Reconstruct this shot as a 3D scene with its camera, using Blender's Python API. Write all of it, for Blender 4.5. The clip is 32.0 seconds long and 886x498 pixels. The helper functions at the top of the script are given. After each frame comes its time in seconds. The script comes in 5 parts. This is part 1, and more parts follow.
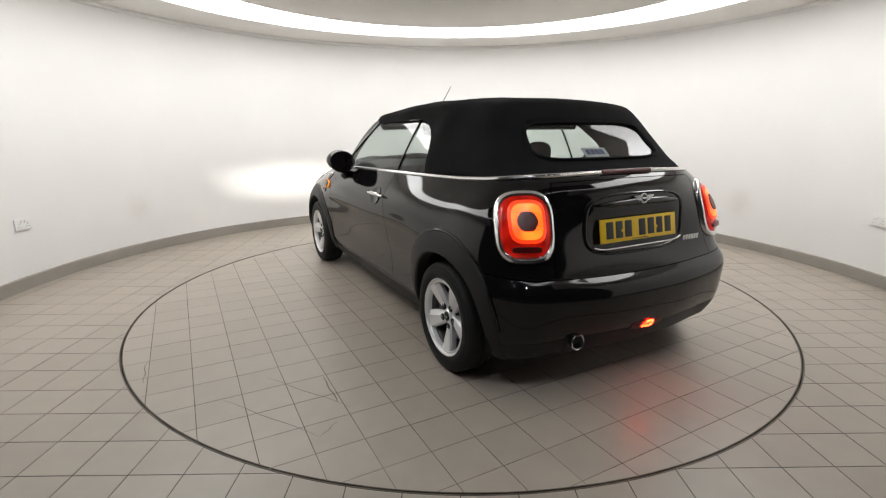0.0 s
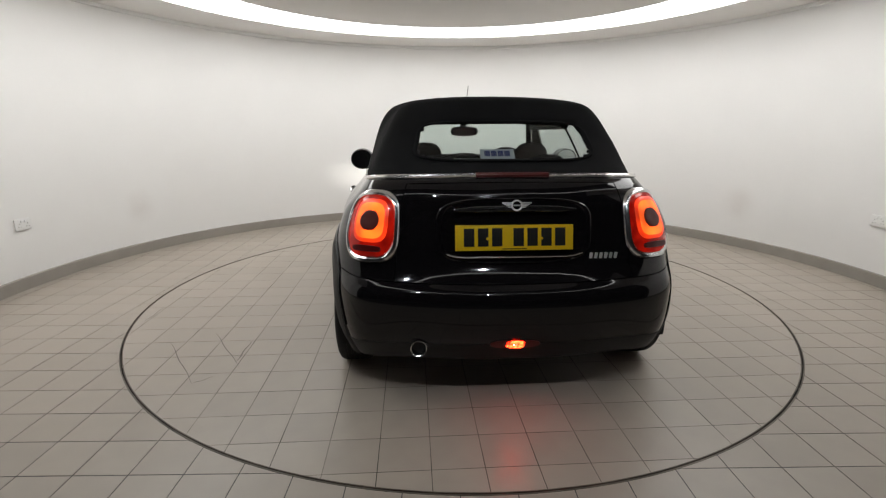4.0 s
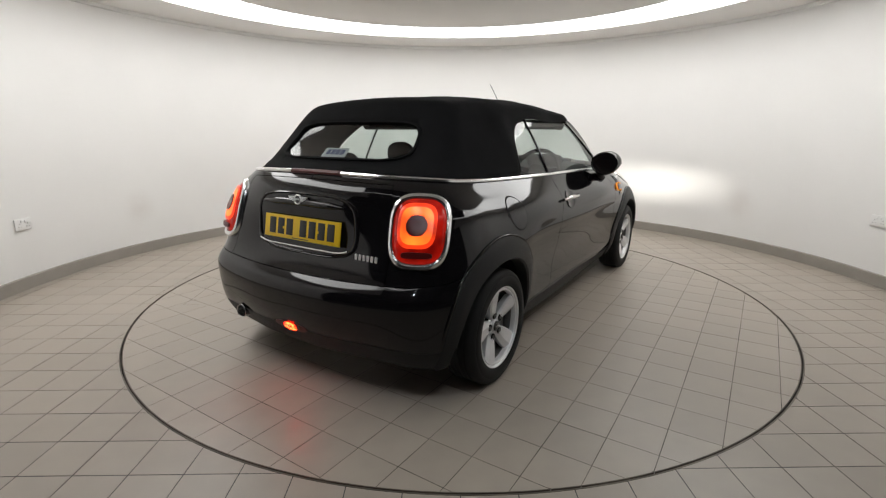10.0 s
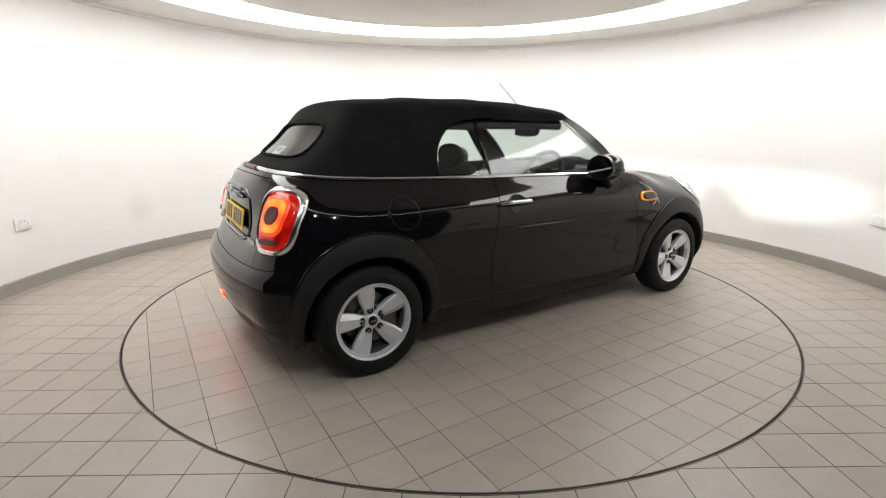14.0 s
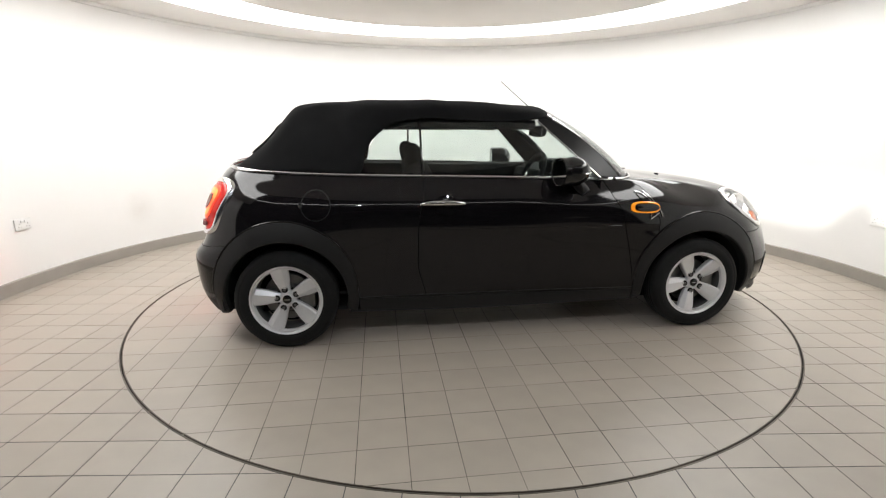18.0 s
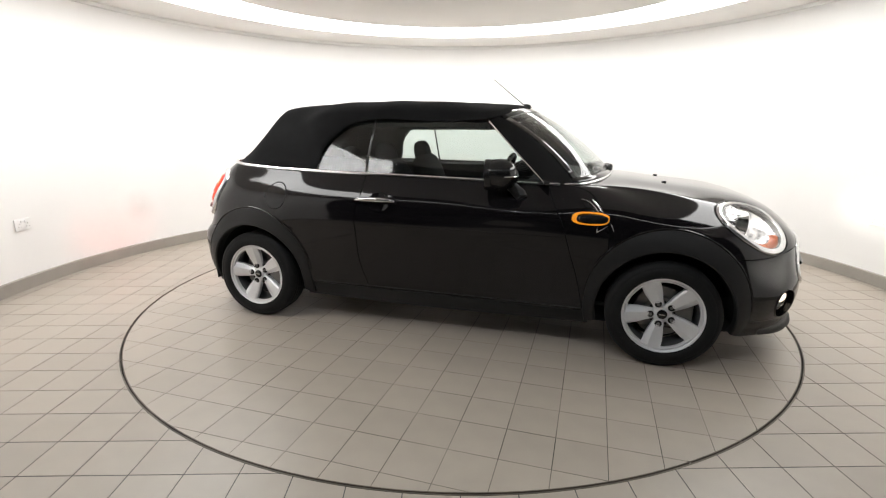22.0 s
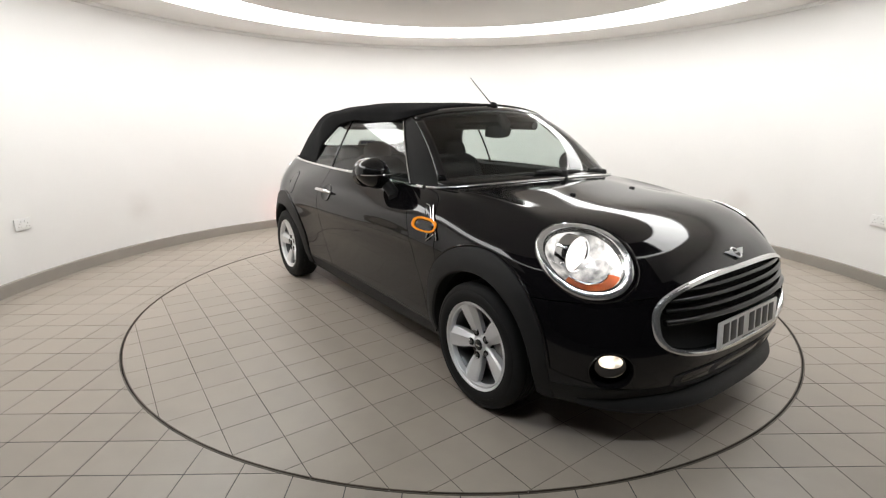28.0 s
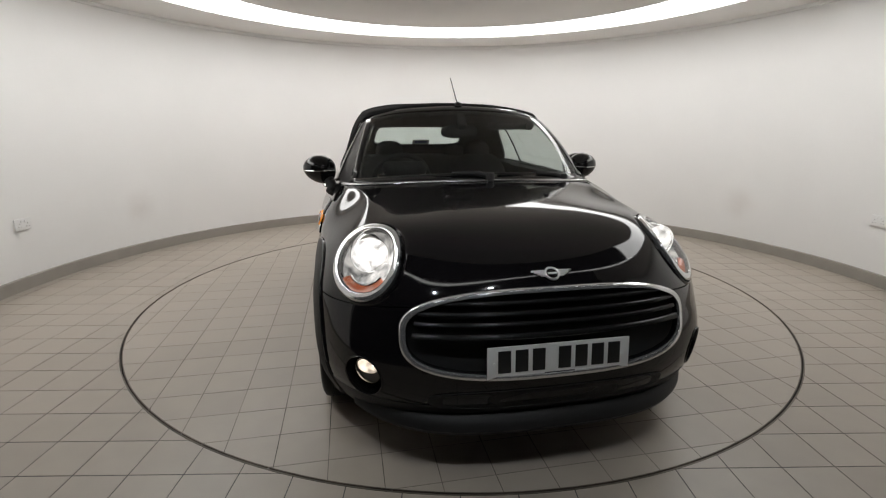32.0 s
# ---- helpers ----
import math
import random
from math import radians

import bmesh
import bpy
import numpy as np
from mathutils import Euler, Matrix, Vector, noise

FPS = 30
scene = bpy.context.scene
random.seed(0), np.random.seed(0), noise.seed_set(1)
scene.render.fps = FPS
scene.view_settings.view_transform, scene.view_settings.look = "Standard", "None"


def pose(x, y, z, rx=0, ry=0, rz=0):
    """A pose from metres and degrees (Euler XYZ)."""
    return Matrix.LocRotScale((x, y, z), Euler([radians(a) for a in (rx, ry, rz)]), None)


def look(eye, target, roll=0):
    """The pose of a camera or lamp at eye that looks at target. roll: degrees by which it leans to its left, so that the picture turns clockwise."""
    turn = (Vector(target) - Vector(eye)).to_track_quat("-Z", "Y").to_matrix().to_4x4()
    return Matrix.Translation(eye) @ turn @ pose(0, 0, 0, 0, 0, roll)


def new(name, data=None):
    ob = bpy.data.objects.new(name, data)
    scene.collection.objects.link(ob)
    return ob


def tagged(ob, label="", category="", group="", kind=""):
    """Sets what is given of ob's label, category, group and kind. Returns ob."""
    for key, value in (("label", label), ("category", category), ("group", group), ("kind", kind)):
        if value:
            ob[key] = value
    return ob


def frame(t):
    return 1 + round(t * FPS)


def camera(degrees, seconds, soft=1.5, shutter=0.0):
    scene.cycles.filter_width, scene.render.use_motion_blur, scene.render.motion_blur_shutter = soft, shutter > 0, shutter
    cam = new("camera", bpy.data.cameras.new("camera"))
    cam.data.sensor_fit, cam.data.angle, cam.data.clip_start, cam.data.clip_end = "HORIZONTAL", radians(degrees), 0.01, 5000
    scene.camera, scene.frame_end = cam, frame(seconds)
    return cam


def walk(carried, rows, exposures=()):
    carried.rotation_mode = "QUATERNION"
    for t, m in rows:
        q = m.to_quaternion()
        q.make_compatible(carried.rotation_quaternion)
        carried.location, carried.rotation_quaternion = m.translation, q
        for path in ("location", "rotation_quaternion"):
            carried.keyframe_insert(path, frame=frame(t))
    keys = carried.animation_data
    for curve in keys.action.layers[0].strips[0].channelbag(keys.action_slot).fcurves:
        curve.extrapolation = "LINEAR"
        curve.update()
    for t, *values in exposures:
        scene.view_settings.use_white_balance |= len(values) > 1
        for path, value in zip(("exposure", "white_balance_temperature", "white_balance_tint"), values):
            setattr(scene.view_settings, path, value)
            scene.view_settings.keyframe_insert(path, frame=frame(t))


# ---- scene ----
from mathutils.bvhtree import BVHTree

SECONDS = 32.0
cam = camera(85.2, SECONDS, soft=1.2)
EYE = Vector((0.0, -3.626, 1.2096))
WAY = Vector((-0.0272, 0.9708, -0.2383))
walk(cam, [(0, look(EYE, EYE + WAY)), (SECONDS, look(EYE, EYE + WAY))],
     exposures=[(0, 0.06), (1, -0.10), (2, -0.25), (3, -0.30), (4.5, -0.14), (6, 0.05), (8, 0.0), (10, -0.15), (11, -0.09), (12, 0.08), (13, 0.22), (17, 0.54), (21, 0.59), (25, 0.59), (28, 0.26), (30, 0.09), (31, -0.13), (32, -0.32)])

# ---- light: a bare world, the luminous ring in the ceiling does the work ----
world = bpy.data.worlds.new("world")
scene.world = world
world.use_nodes = True
world.node_tree.nodes["Background"].inputs[0].default_value = (0.02, 0.02, 0.02, 1)
world.node_tree.nodes["Background"].inputs[1].default_value = 0.2
RING_LIGHT = 6.0
SPOT_WATTS = 9.0


# ---- materials ----
def mat(name, color, rough=0.5, metal=0.0, vary=0.0, scale=8.0, bump=0.0, bscale=120.0, coat=0.0, glow=None, power=0.0, rvary=0.0, piece=0.0, spec=None):
    """A principled surface with broad tone variation, fine relief and, for pieces, a tone of their own."""
    m = bpy.data.materials.new(name)
    m.use_nodes = True
    nt = m.node_tree
    b = nt.nodes["Principled BSDF"]
    b.inputs["Base Color"].default_value = (*color, 1)
    b.inputs["Roughness"].default_value = rough
    b.inputs["Metallic"].default_value = metal
    if spec is not None:
        b.inputs["Specular IOR Level"].default_value = spec
    if coat:
        b.inputs["Coat Weight"].default_value = coat
        b.inputs["Coat Roughness"].default_value = 0.03
    if glow:
        b.inputs["Emission Color"].default_value = (*glow, 1)
        b.inputs["Emission Strength"].default_value = power
    co = nt.nodes.new("ShaderNodeTexCoord")
    if vary or rvary:
        n1 = nt.nodes.new("ShaderNodeTexNoise")
        n1.inputs["Scale"].default_value, n1.inputs["Detail"].default_value = scale, 6
        nt.links.new(co.outputs["Object"], n1.inputs["Vector"])
    if vary:
        ramp = nt.nodes.new("ShaderNodeMapRange")
        ramp.inputs[1].default_value, ramp.inputs[2].default_value = 0.25, 0.75
        ramp.inputs[3].default_value, ramp.inputs[4].default_value = 1 - vary, 1 + vary
        nt.links.new(n1.outputs["Fac"], ramp.inputs[0])
        last = ramp.outputs[0]
        if piece:
            info = nt.nodes.new("ShaderNodeObjectInfo")
            r2 = nt.nodes.new("ShaderNodeMapRange")
            r2.inputs[3].default_value, r2.inputs[4].default_value = 1 - piece, 1 + piece
            nt.links.new(info.outputs["Random"], r2.inputs[0])
            mul = nt.nodes.new("ShaderNodeMath")
            mul.operation = "MULTIPLY"
            nt.links.new(last, mul.inputs[0])
            nt.links.new(r2.outputs[0], mul.inputs[1])
            last = mul.outputs[0]
        mix = nt.nodes.new("ShaderNodeVectorMath")
        mix.operation = "SCALE"
        mix.inputs[0].default_value = color
        nt.links.new(last, mix.inputs["Scale"])
        nt.links.new(mix.outputs[0], b.inputs["Base Color"])
    if rvary:
        rr = nt.nodes.new("ShaderNodeMapRange")
        rr.inputs[1].default_value, rr.inputs[2].default_value = 0.3, 0.7
        rr.inputs[3].default_value, rr.inputs[4].default_value = max(0.0, rough - rvary), rough + rvary
        nt.links.new(n1.outputs["Fac"], rr.inputs[0])
        nt.links.new(rr.outputs[0], b.inputs["Roughness"])
    if bump:
        n2 = nt.nodes.new("ShaderNodeTexNoise")
        n2.inputs["Scale"].default_value, n2.inputs["Detail"].default_value = bscale, 4
        nt.links.new(co.outputs["Object"], n2.inputs["Vector"])
        bp = nt.nodes.new("ShaderNodeBump")
        bp.inputs["Strength"].default_value, bp.inputs["Distance"].default_value = bump, 0.002
        nt.links.new(n2.outputs["Fac"], bp.inputs["Height"])
        nt.links.new(bp.outputs[0], b.inputs["Normal"])
    return m


def glass_mat(name, tint, clear=0.9):
    """Thin sheet glass: clear see-through plus the sheen of its face."""
    m = bpy.data.materials.new(name)
    m.use_nodes = True
    nt = m.node_tree
    nt.nodes.remove(nt.nodes["Principled BSDF"])
    out = nt.nodes["Material Output"]
    tr = nt.nodes.new("ShaderNodeBsdfTransparent")
    tr.inputs[0].default_value = (*tint, 1)
    gl = nt.nodes.new("ShaderNodeBsdfGlossy")
    gl.inputs["Roughness"].default_value = 0.05
    lw = nt.nodes.new("ShaderNodeLayerWeight")
    lw.inputs["Blend"].default_value = 0.5
    pw = nt.nodes.new("ShaderNodeMath")
    pw.operation = "POWER"
    pw.inputs[1].default_value = 5.0
    fr = nt.nodes.new("ShaderNodeMath")
    fr.operation = "MULTIPLY_ADD"
    fr.inputs[1].default_value, fr.inputs[2].default_value = 0.90, 0.068
    mx = nt.nodes.new("ShaderNodeMixShader")
    nt.links.new(lw.outputs["Facing"], pw.inputs[0])
    nt.links.new(pw.outputs[0], fr.inputs[0])
    nt.links.new(fr.outputs[0], mx.inputs[0])
    nt.links.new(tr.outputs[0], mx.inputs[1])
    nt.links.new(gl.outputs[0], mx.inputs[2])
    nt.links.new(mx.outputs[0], out.inputs[0])
    return m


M_WALL = mat("white_wall_paint", (0.825, 0.815, 0.80), 0.55, vary=0.02, scale=1.5, bump=0.15, bscale=60)


def stain(material, places, tint):
    """Faint soft smudges on a painted surface: centre and radius of each."""
    nt = material.node_tree
    b = nt.nodes["Principled BSDF"]
    base = b.inputs["Base Color"].links[0].from_socket
    co = nt.nodes.new("ShaderNodeTexCoord")
    wob = nt.nodes.new("ShaderNodeTexNoise")
    wob.inputs["Scale"].default_value, wob.inputs["Detail"].default_value = 5.0, 4
    nt.links.new(co.outputs["Object"], wob.inputs["Vector"])
    for at, r in places:
        d = nt.nodes.new("ShaderNodeVectorMath")
        d.operation = "DISTANCE"
        d.inputs[1].default_value = at
        nt.links.new(co.outputs["Object"], d.inputs[0])
        fade = nt.nodes.new("ShaderNodeMapRange")
        fade.interpolation_type = "SMOOTHSTEP"
        fade.inputs[1].default_value, fade.inputs[2].default_value = 0.0, r
        fade.inputs[3].default_value, fade.inputs[4].default_value = 1.0, 0.0
        nt.links.new(d.outputs["Value"], fade.inputs[0])
        much = nt.nodes.new("ShaderNodeMath")
        much.operation = "MULTIPLY"
        nt.links.new(fade.outputs[0], much.inputs[0])
        nt.links.new(wob.outputs["Fac"], much.inputs[1])
        mix = nt.nodes.new("ShaderNodeMix")
        mix.data_type, mix.blend_type = "RGBA", "MULTIPLY"
        mix.inputs[7].default_value = (*tint, 1)
        nt.links.new(much.outputs[0], mix.inputs[0])
        nt.links.new(base, mix.inputs[6])
        base = mix.outputs[2]
    nt.links.new(base, b.inputs["Base Color"])


stain(M_WALL, (((-3.185, 1.10, 0.468), 0.22), ((2.993, 1.548, 0.45), 0.25)), (0.84, 0.81, 0.79))
M_CEIL = mat("ceiling_paint", (0.87, 0.852, 0.828), 0.8, vary=0.02, scale=2)
M_TRIM = mat("white_gloss_trim", (0.86, 0.86, 0.84), 0.25)
M_SKIRT = mat("taupe_skirting", (0.30, 0.275, 0.245), 0.5, vary=0.06, scale=6)
M_TILE = mat("stoneware_tile", (0.348, 0.305, 0.256), 0.36, vary=0.07, scale=6, bump=0.14, bscale=220, rvary=0.07, piece=0.04)
M_GROUT = mat("dark_grout", (0.034, 0.034, 0.042), 0.9, vary=0.45, scale=2.5)
M_GROUTWORN = mat("worn_grout", (0.105, 0.092, 0.078), 0.9, vary=1.6, scale=2.6)
M_SCUFF = mat("rubber_scuff", (0.10, 0.085, 0.075), 0.7, vary=0.5, scale=40)
M_STEEL = mat("turntable_steel", (0.13, 0.112, 0.09), 0.5, metal=0.4, vary=0.6, scale=5)
M_RIMDIRT = mat("grimy_steel", (0.13, 0.108, 0.085), 0.55, metal=0.4, vary=0.7, scale=4)
M_GAP = mat("gap_black", (0.012, 0.011, 0.010), 0.9)
# near-black, so that the unseen bay stays dark where ring light spills in
M_DARK = mat("unseen_bay_dark", (0.05, 0.049, 0.048), 0.8, vary=0.1, scale=2)
M_RING = mat("luminous_ceiling", (0.9, 0.9, 0.9), 0.6, glow=(1.0, 0.995, 0.98), power=RING_LIGHT)
M_SOCKET = mat("socket_plastic", (0.80, 0.795, 0.785), 0.4)
M_SLOT = mat("socket_slot_shade", (0.42, 0.41, 0.40), 0.6)


# ---- building tools ----
def mesh_of(name, verts, faces, material, smooth=True):
    me = bpy.data.meshes.new(name)
    me.from_pydata([tuple(v) for v in verts], [], [tuple(f) for f in faces])
    me.validate()
    bm = bmesh.new()
    bm.from_mesh(me)
    bmesh.ops.recalc_face_normals(bm, faces=bm.faces)
    bm.to_mesh(me)
    bm.free()
    if smooth:
        me.shade_smooth()
        me.set_sharp_from_angle(angle=radians(38))
    me.materials.append(material)
    return me


def solid(name, verts, faces, material, parent=None, label="", smooth=True):
    ob = new(name, mesh_of(name, verts, faces, material, smooth))
    if parent:
        ob.parent = parent
    if label:
        ob["label"] = label
    return ob


def part(name, bm, material, parent=None, label="", smooth=True):
    """Links a bmesh as one mesh object under a thing or a part."""
    me = bpy.data.meshes.new(name)
    bm.to_mesh(me)
    bm.free()
    if smooth:
        me.shade_smooth()
        me.set_sharp_from_angle(angle=radians(38))
    me.materials.append(material)
    ob = new(name, me)
    if parent:
        ob.parent = parent
    if label:
        ob["label"] = label
    return ob


def box_bm(size, at=(0, 0, 0), bevel=0.0, segments=2, turn=None):
    bm = bmesh.new()
    bmesh.ops.create_cube(bm, size=1, matrix=Matrix.Diagonal((*size, 1)))
    if bevel:
        bmesh.ops.bevel(bm, geom=bm.edges[:], offset=bevel, segments=segments, profile=0.6, affect="EDGES")
    m = Matrix.Translation(at) @ (turn.to_4x4() if turn else Matrix.Identity(4))
    bmesh.ops.transform(bm, matrix=m, verts=bm.verts[:])
    return bm


def lathe(profile, n=48, closed=False, a0=0.0, a1=360.0):
    """Turns (radius, height) pairs round the z axis."""
    full = abs(a1 - a0) > 359.9
    m = n if full else n + 1
    verts, faces, k = [], [], len(profile)
    for i in range(m):
        a = radians(a0 + (a1 - a0) * i / n)
        verts += [(r * math.cos(a), r * math.sin(a), z) for r, z in profile]
    for i in range(n):
        j = (i + 1) % m
        for p in range(k if closed else k - 1):
            p2 = (p + 1) % k
            faces.append((i * k + p, j * k + p, j * k + p2, i * k + p2))
    return verts, faces


def tube(points, r, n=8, closed=False, flat=1.0):
    """A round bar along points; r may be a list."""
    pts = [Vector(p) for p in points]
    m = len(pts)
    rs = r if isinstance(r, (list, tuple)) else [r] * m
    verts, faces = [], []
    up = Vector((0.13, 0.31, 0.94))
    for i, p in enumerate(pts):
        a = pts[(i - 1) % m] if closed or i else pts[0]
        b = pts[(i + 1) % m] if closed or i < m - 1 else pts[-1]
        d = (b - a).normalized()
        s = d.cross(up).normalized()
        u = s.cross(d)
        for k in range(n):
            c = 2 * math.pi * k / n
            verts.append(p + rs[i] * (math.cos(c) * s + flat * math.sin(c) * u))
    for i in range(m if closed else m - 1):
        j = (i + 1) % m
        for k in range(n):
            k2 = (k + 1) % n
            faces.append((i * n + k, i * n + k2, j * n + k2, j * n + k))
    if not closed:
        faces += [tuple(range(n)), tuple((m - 1) * n + k for k in range(n))]
    return verts, faces


# ---- the round room ----
WALL_R, WALL_H, OPEN = 3.37, 2.316, 46.0
A0, A1 = -90 + OPEN, 270 - OPEN
L0, L1 = -90 + 55, 270 - 40  # the broad light band stops short of the bay opening


def room():
    v, f = lathe([(WALL_R, 0), (WALL_R, WALL_H), (WALL_R + 0.12, WALL_H), (WALL_R + 0.12, 0)], 160, True, A0, A1)
    n = len(v)
    f += [(0, 1, 2, 3), (n - 4, n - 3, n - 2, n - 1)]
    tagged(solid("wall_round", v, f, M_WALL), "white painted wall curving round the turntable", "wall", kind="structure")
    v, f = lathe([(WALL_R - 0.014, 0), (WALL_R - 0.014, 0.094), (WALL_R - 0.008, 0.100), (WALL_R - 0.001, 0.101), (WALL_R - 0.001, 0)], 160, True, A0, A1)
    tagged(solid("baseboard", v, f, M_SKIRT), "taupe coved skirting along the round wall", "baseboard", kind="structure")
    v, f = lathe([(WALL_R - 0.001, 2.281), (WALL_R - 0.010, 2.282), (WALL_R - 0.017, 2.286), (WALL_R - 0.020, 2.292), (WALL_R - 0.020, 2.3175)], 160, False, A0, A1)
    tagged(solid("trim", v, f, M_TRIM), "white gloss bead under the ceiling", "cornice", kind="structure")
    # ceiling: a flat outer ring, the luminous ring, the beige middle
    v, f = lathe([(2.735, 2.330), (2.735, 2.318), (WALL_R + 0.1, 2.318), (WALL_R + 0.1, 2.40), (2.735, 2.40)], 128, True, A0 - 8, A1 + 8)
    tagged(solid("ceiling", v, f, M_CEIL, smooth=False), "pale plaster ceiling ring beside the light band", "ceiling", kind="structure")
    v, f = lathe([(0.0005, 2.318), (2.125, 2.318), (2.125, 2.40), (0.0005, 2.40)], 128, False)
    tagged(solid("ceiling_middle", v, f, M_CEIL, smooth=False), "pale beige ceiling disc inside the light band", "ceiling", kind="structure")
    light = tagged(new("ring_light"), "broad round white light band in the ceiling", "ceiling light")
    light.location = (0, 0, 2.324)
    v, f = lathe([(2.127, -0.001), (2.20, -0.010), (2.31, -0.0155), (2.43, -0.017), (2.55, -0.0155), (2.66, -0.010), (2.733, -0.001), (2.733, 0.05), (2.127, 0.05)], 128, True, L0, L1)
    solid("diffuser", v, f, M_RING, light, "glowing white stretched diffuser")
    for nm, ra, rb in (("inner_edge", 2.120, 2.1265), ("outer_edge", 2.7335, 2.740)):
        v, f = lathe([(ra, -0.009), (rb, -0.009), (rb, 0.05), (ra, 0.05)], 128, True, L0, L1)
        solid(nm, v, f, M_TRIM, light, "thin white metal edge", smooth=False)
    v, f = lathe([(2.690, -0.003), (2.733, -0.003), (2.733, 0.02), (2.690, 0.02)], 40, True, L1 - 360 + 0.2, L0 - 0.2)
    solid("narrow_strip", v, f, M_RING, light, "narrow glowing strip over the opening", smooth=False)
    v, f = lathe([(2.130, 2.330), (2.130, 2.324), (2.735, 2.324), (2.735, 2.40), (2.130, 2.40)], 64, True, L1 - 360, L0)
    tagged(solid("ceiling_opening", v, f, M_DARK, smooth=False), "plain dark ceiling over the bay opening", "ceiling", kind="structure")
    v, f = lathe([(2.742, 2.318), (WALL_R + 0.1, 2.318), (WALL_R + 0.1, 2.40), (2.742, 2.40)], 48, True, A1 - 352, A0 - 8)
    tagged(solid("ceiling_lintel", v, f, M_DARK, smooth=False), "plain dark ceiling strip over the bay opening", "ceiling", kind="structure")
    # the unlit bay behind the camera, out of view; its darkness is in the colour
    half, back, top = 4.2, -8.0, 2.62
    side = WALL_R * math.cos(radians(A0))
    near = WALL_R * math.sin(radians(A0)) - 0.1
    for nm, size, at in (
        ("wall_bay_rear", (2 * half, 0.1, top), (0, back, top / 2)),
        ("wall_bay_west", (0.1, near - back, top), (-half, (near + back) / 2, top / 2)),
        ("wall_bay_east", (0.1, near - back, top), (half, (near + back) / 2, top / 2)),
        ("wall_bay_front_west", (half - side, 0.1, top), (-(half + side) / 2 - 0.02, near, top / 2)),
        ("wall_bay_front_east", (half - side, 0.1, top), ((half + side) / 2 + 0.02, near, top / 2)),
    ):
        tagged(part(nm, box_bm(size, at), M_DARK, smooth=False), "plain dark wall of the unlit bay", "wall", kind="structure")
    tagged(part("ceiling_bay", box_bm((2 * half, near - back + 1.5, 0.1), (0, (near + back) / 2 + 0.6, top + 0.05)), M_DARK, smooth=False), "plain dark ceiling of the unlit bay", "ceiling", kind="structure")
    tagged(part("floor_bay", box_bm((2 * half, near - back + 1.3, 0.1), (0, (near + back) / 2 - 0.55, -0.062)), M_DARK, smooth=False), "plain dark floor of the unlit bay", "floor", kind="structure")


M_SPOT = mat("downlight_glow", (0.9, 0.9, 0.9), 0.4, glow=(0.86, 0.92, 1.0), power=14.0)


def downlight(x, y):
    """A recessed ceiling spot over the bay opening; its glint shows in chrome and paint."""
    d = tagged(new("downlight"), "small round cool-white ceiling downlight", "ceiling light", group="downlights over the opening")
    d.location = (x, y, 2.318)
    v, f = lathe([(0.044, 0.0), (0.044, -0.006), (0.032, -0.008), (0.026, 0.0), (0.026, 0.02)], 32, False)
    solid("trim_ring", v, f, M_TRIM, d, "white metal ring")
    v, f = lathe([(0.0005, 0.004), (0.026, 0.004)], 32, False)
    solid("lens", v, f, M_SPOT, d, "glowing lens", smooth=False)
    lamp = bpy.data.lights.new("downlight_beam", "AREA")
    lamp.shape, lamp.size, lamp.energy, lamp.color = "DISK", 0.05, SPOT_WATTS, (0.90, 0.95, 1.0)
    ob = new("downlight_beam", lamp)
    ob.location = (0, 0, -0.012)
    ob.parent = d


def socket(x, y, z):
    """A two-gang wall socket, its back to the round wall."""
    a = math.atan2(y, x)
    so = tagged(new("wall_socket"), "white plastic double socket on the round wall", "wall socket", group="wall sockets")
    so.matrix_world = Matrix.Translation((WALL_R * math.cos(a) - 0.005 * math.cos(a), WALL_R * math.sin(a) - 0.005 * math.sin(a), z)) @ Matrix.Rotation(a + math.pi / 2, 4, "Z")
    part("face_plate", box_bm((0.146, 0.012, 0.086), (0, 0.004, 0), 0.004), M_SOCKET, so)
    for sx in (-0.036, 0.036):
        part("rocker", box_bm((0.014, 0.008, 0.020), (sx + (0.02 if sx < 0 else -0.02), 0.012, 0.022), 0.002), M_SOCKET, so)
        # slots are raised grey bars; the shade of the openings is their colour
        part("earth_slot", box_bm((0.005, 0.003, 0.010), (sx, 0.0108, 0.006)), M_SLOT, so, "dark slot")
        for dx in (-0.011, 0.011):
            part("pin_slot", box_bm((0.008, 0.003, 0.005), (sx + dx, 0.0108, -0.018)), M_SLOT, so, "dark slot")


# ---- tiled floor and turntable ----
PITCH, GAP, WIDE_GAP, DISC_R = 0.1995, 0.0030, 0.0037, 2.217


def tile_mesh(gap):
    h, c = (PITCH - gap) / 2, 0.0005
    v = [(sx * h, sy * h, -0.006) for sx, sy in ((-1, -1), (1, -1), (1, 1), (-1, 1))]
    v += [(sx * h, sy * h, -c) for sx, sy in ((-1, -1), (1, -1), (1, 1), (-1, 1))]
    v += [(sx * (h - c), sy * (h - c), 0) for sx, sy in ((-1, -1), (1, -1), (1, 1), (-1, 1))]
    f = [(8, 9, 10, 11)] + [(a + i, a + (i + 1) % 4, a + 4 + (i + 1) % 4, a + 4 + i) for a in (0, 4) for i in range(4)]
    return mesh_of("tile", v, f, M_TILE, False)


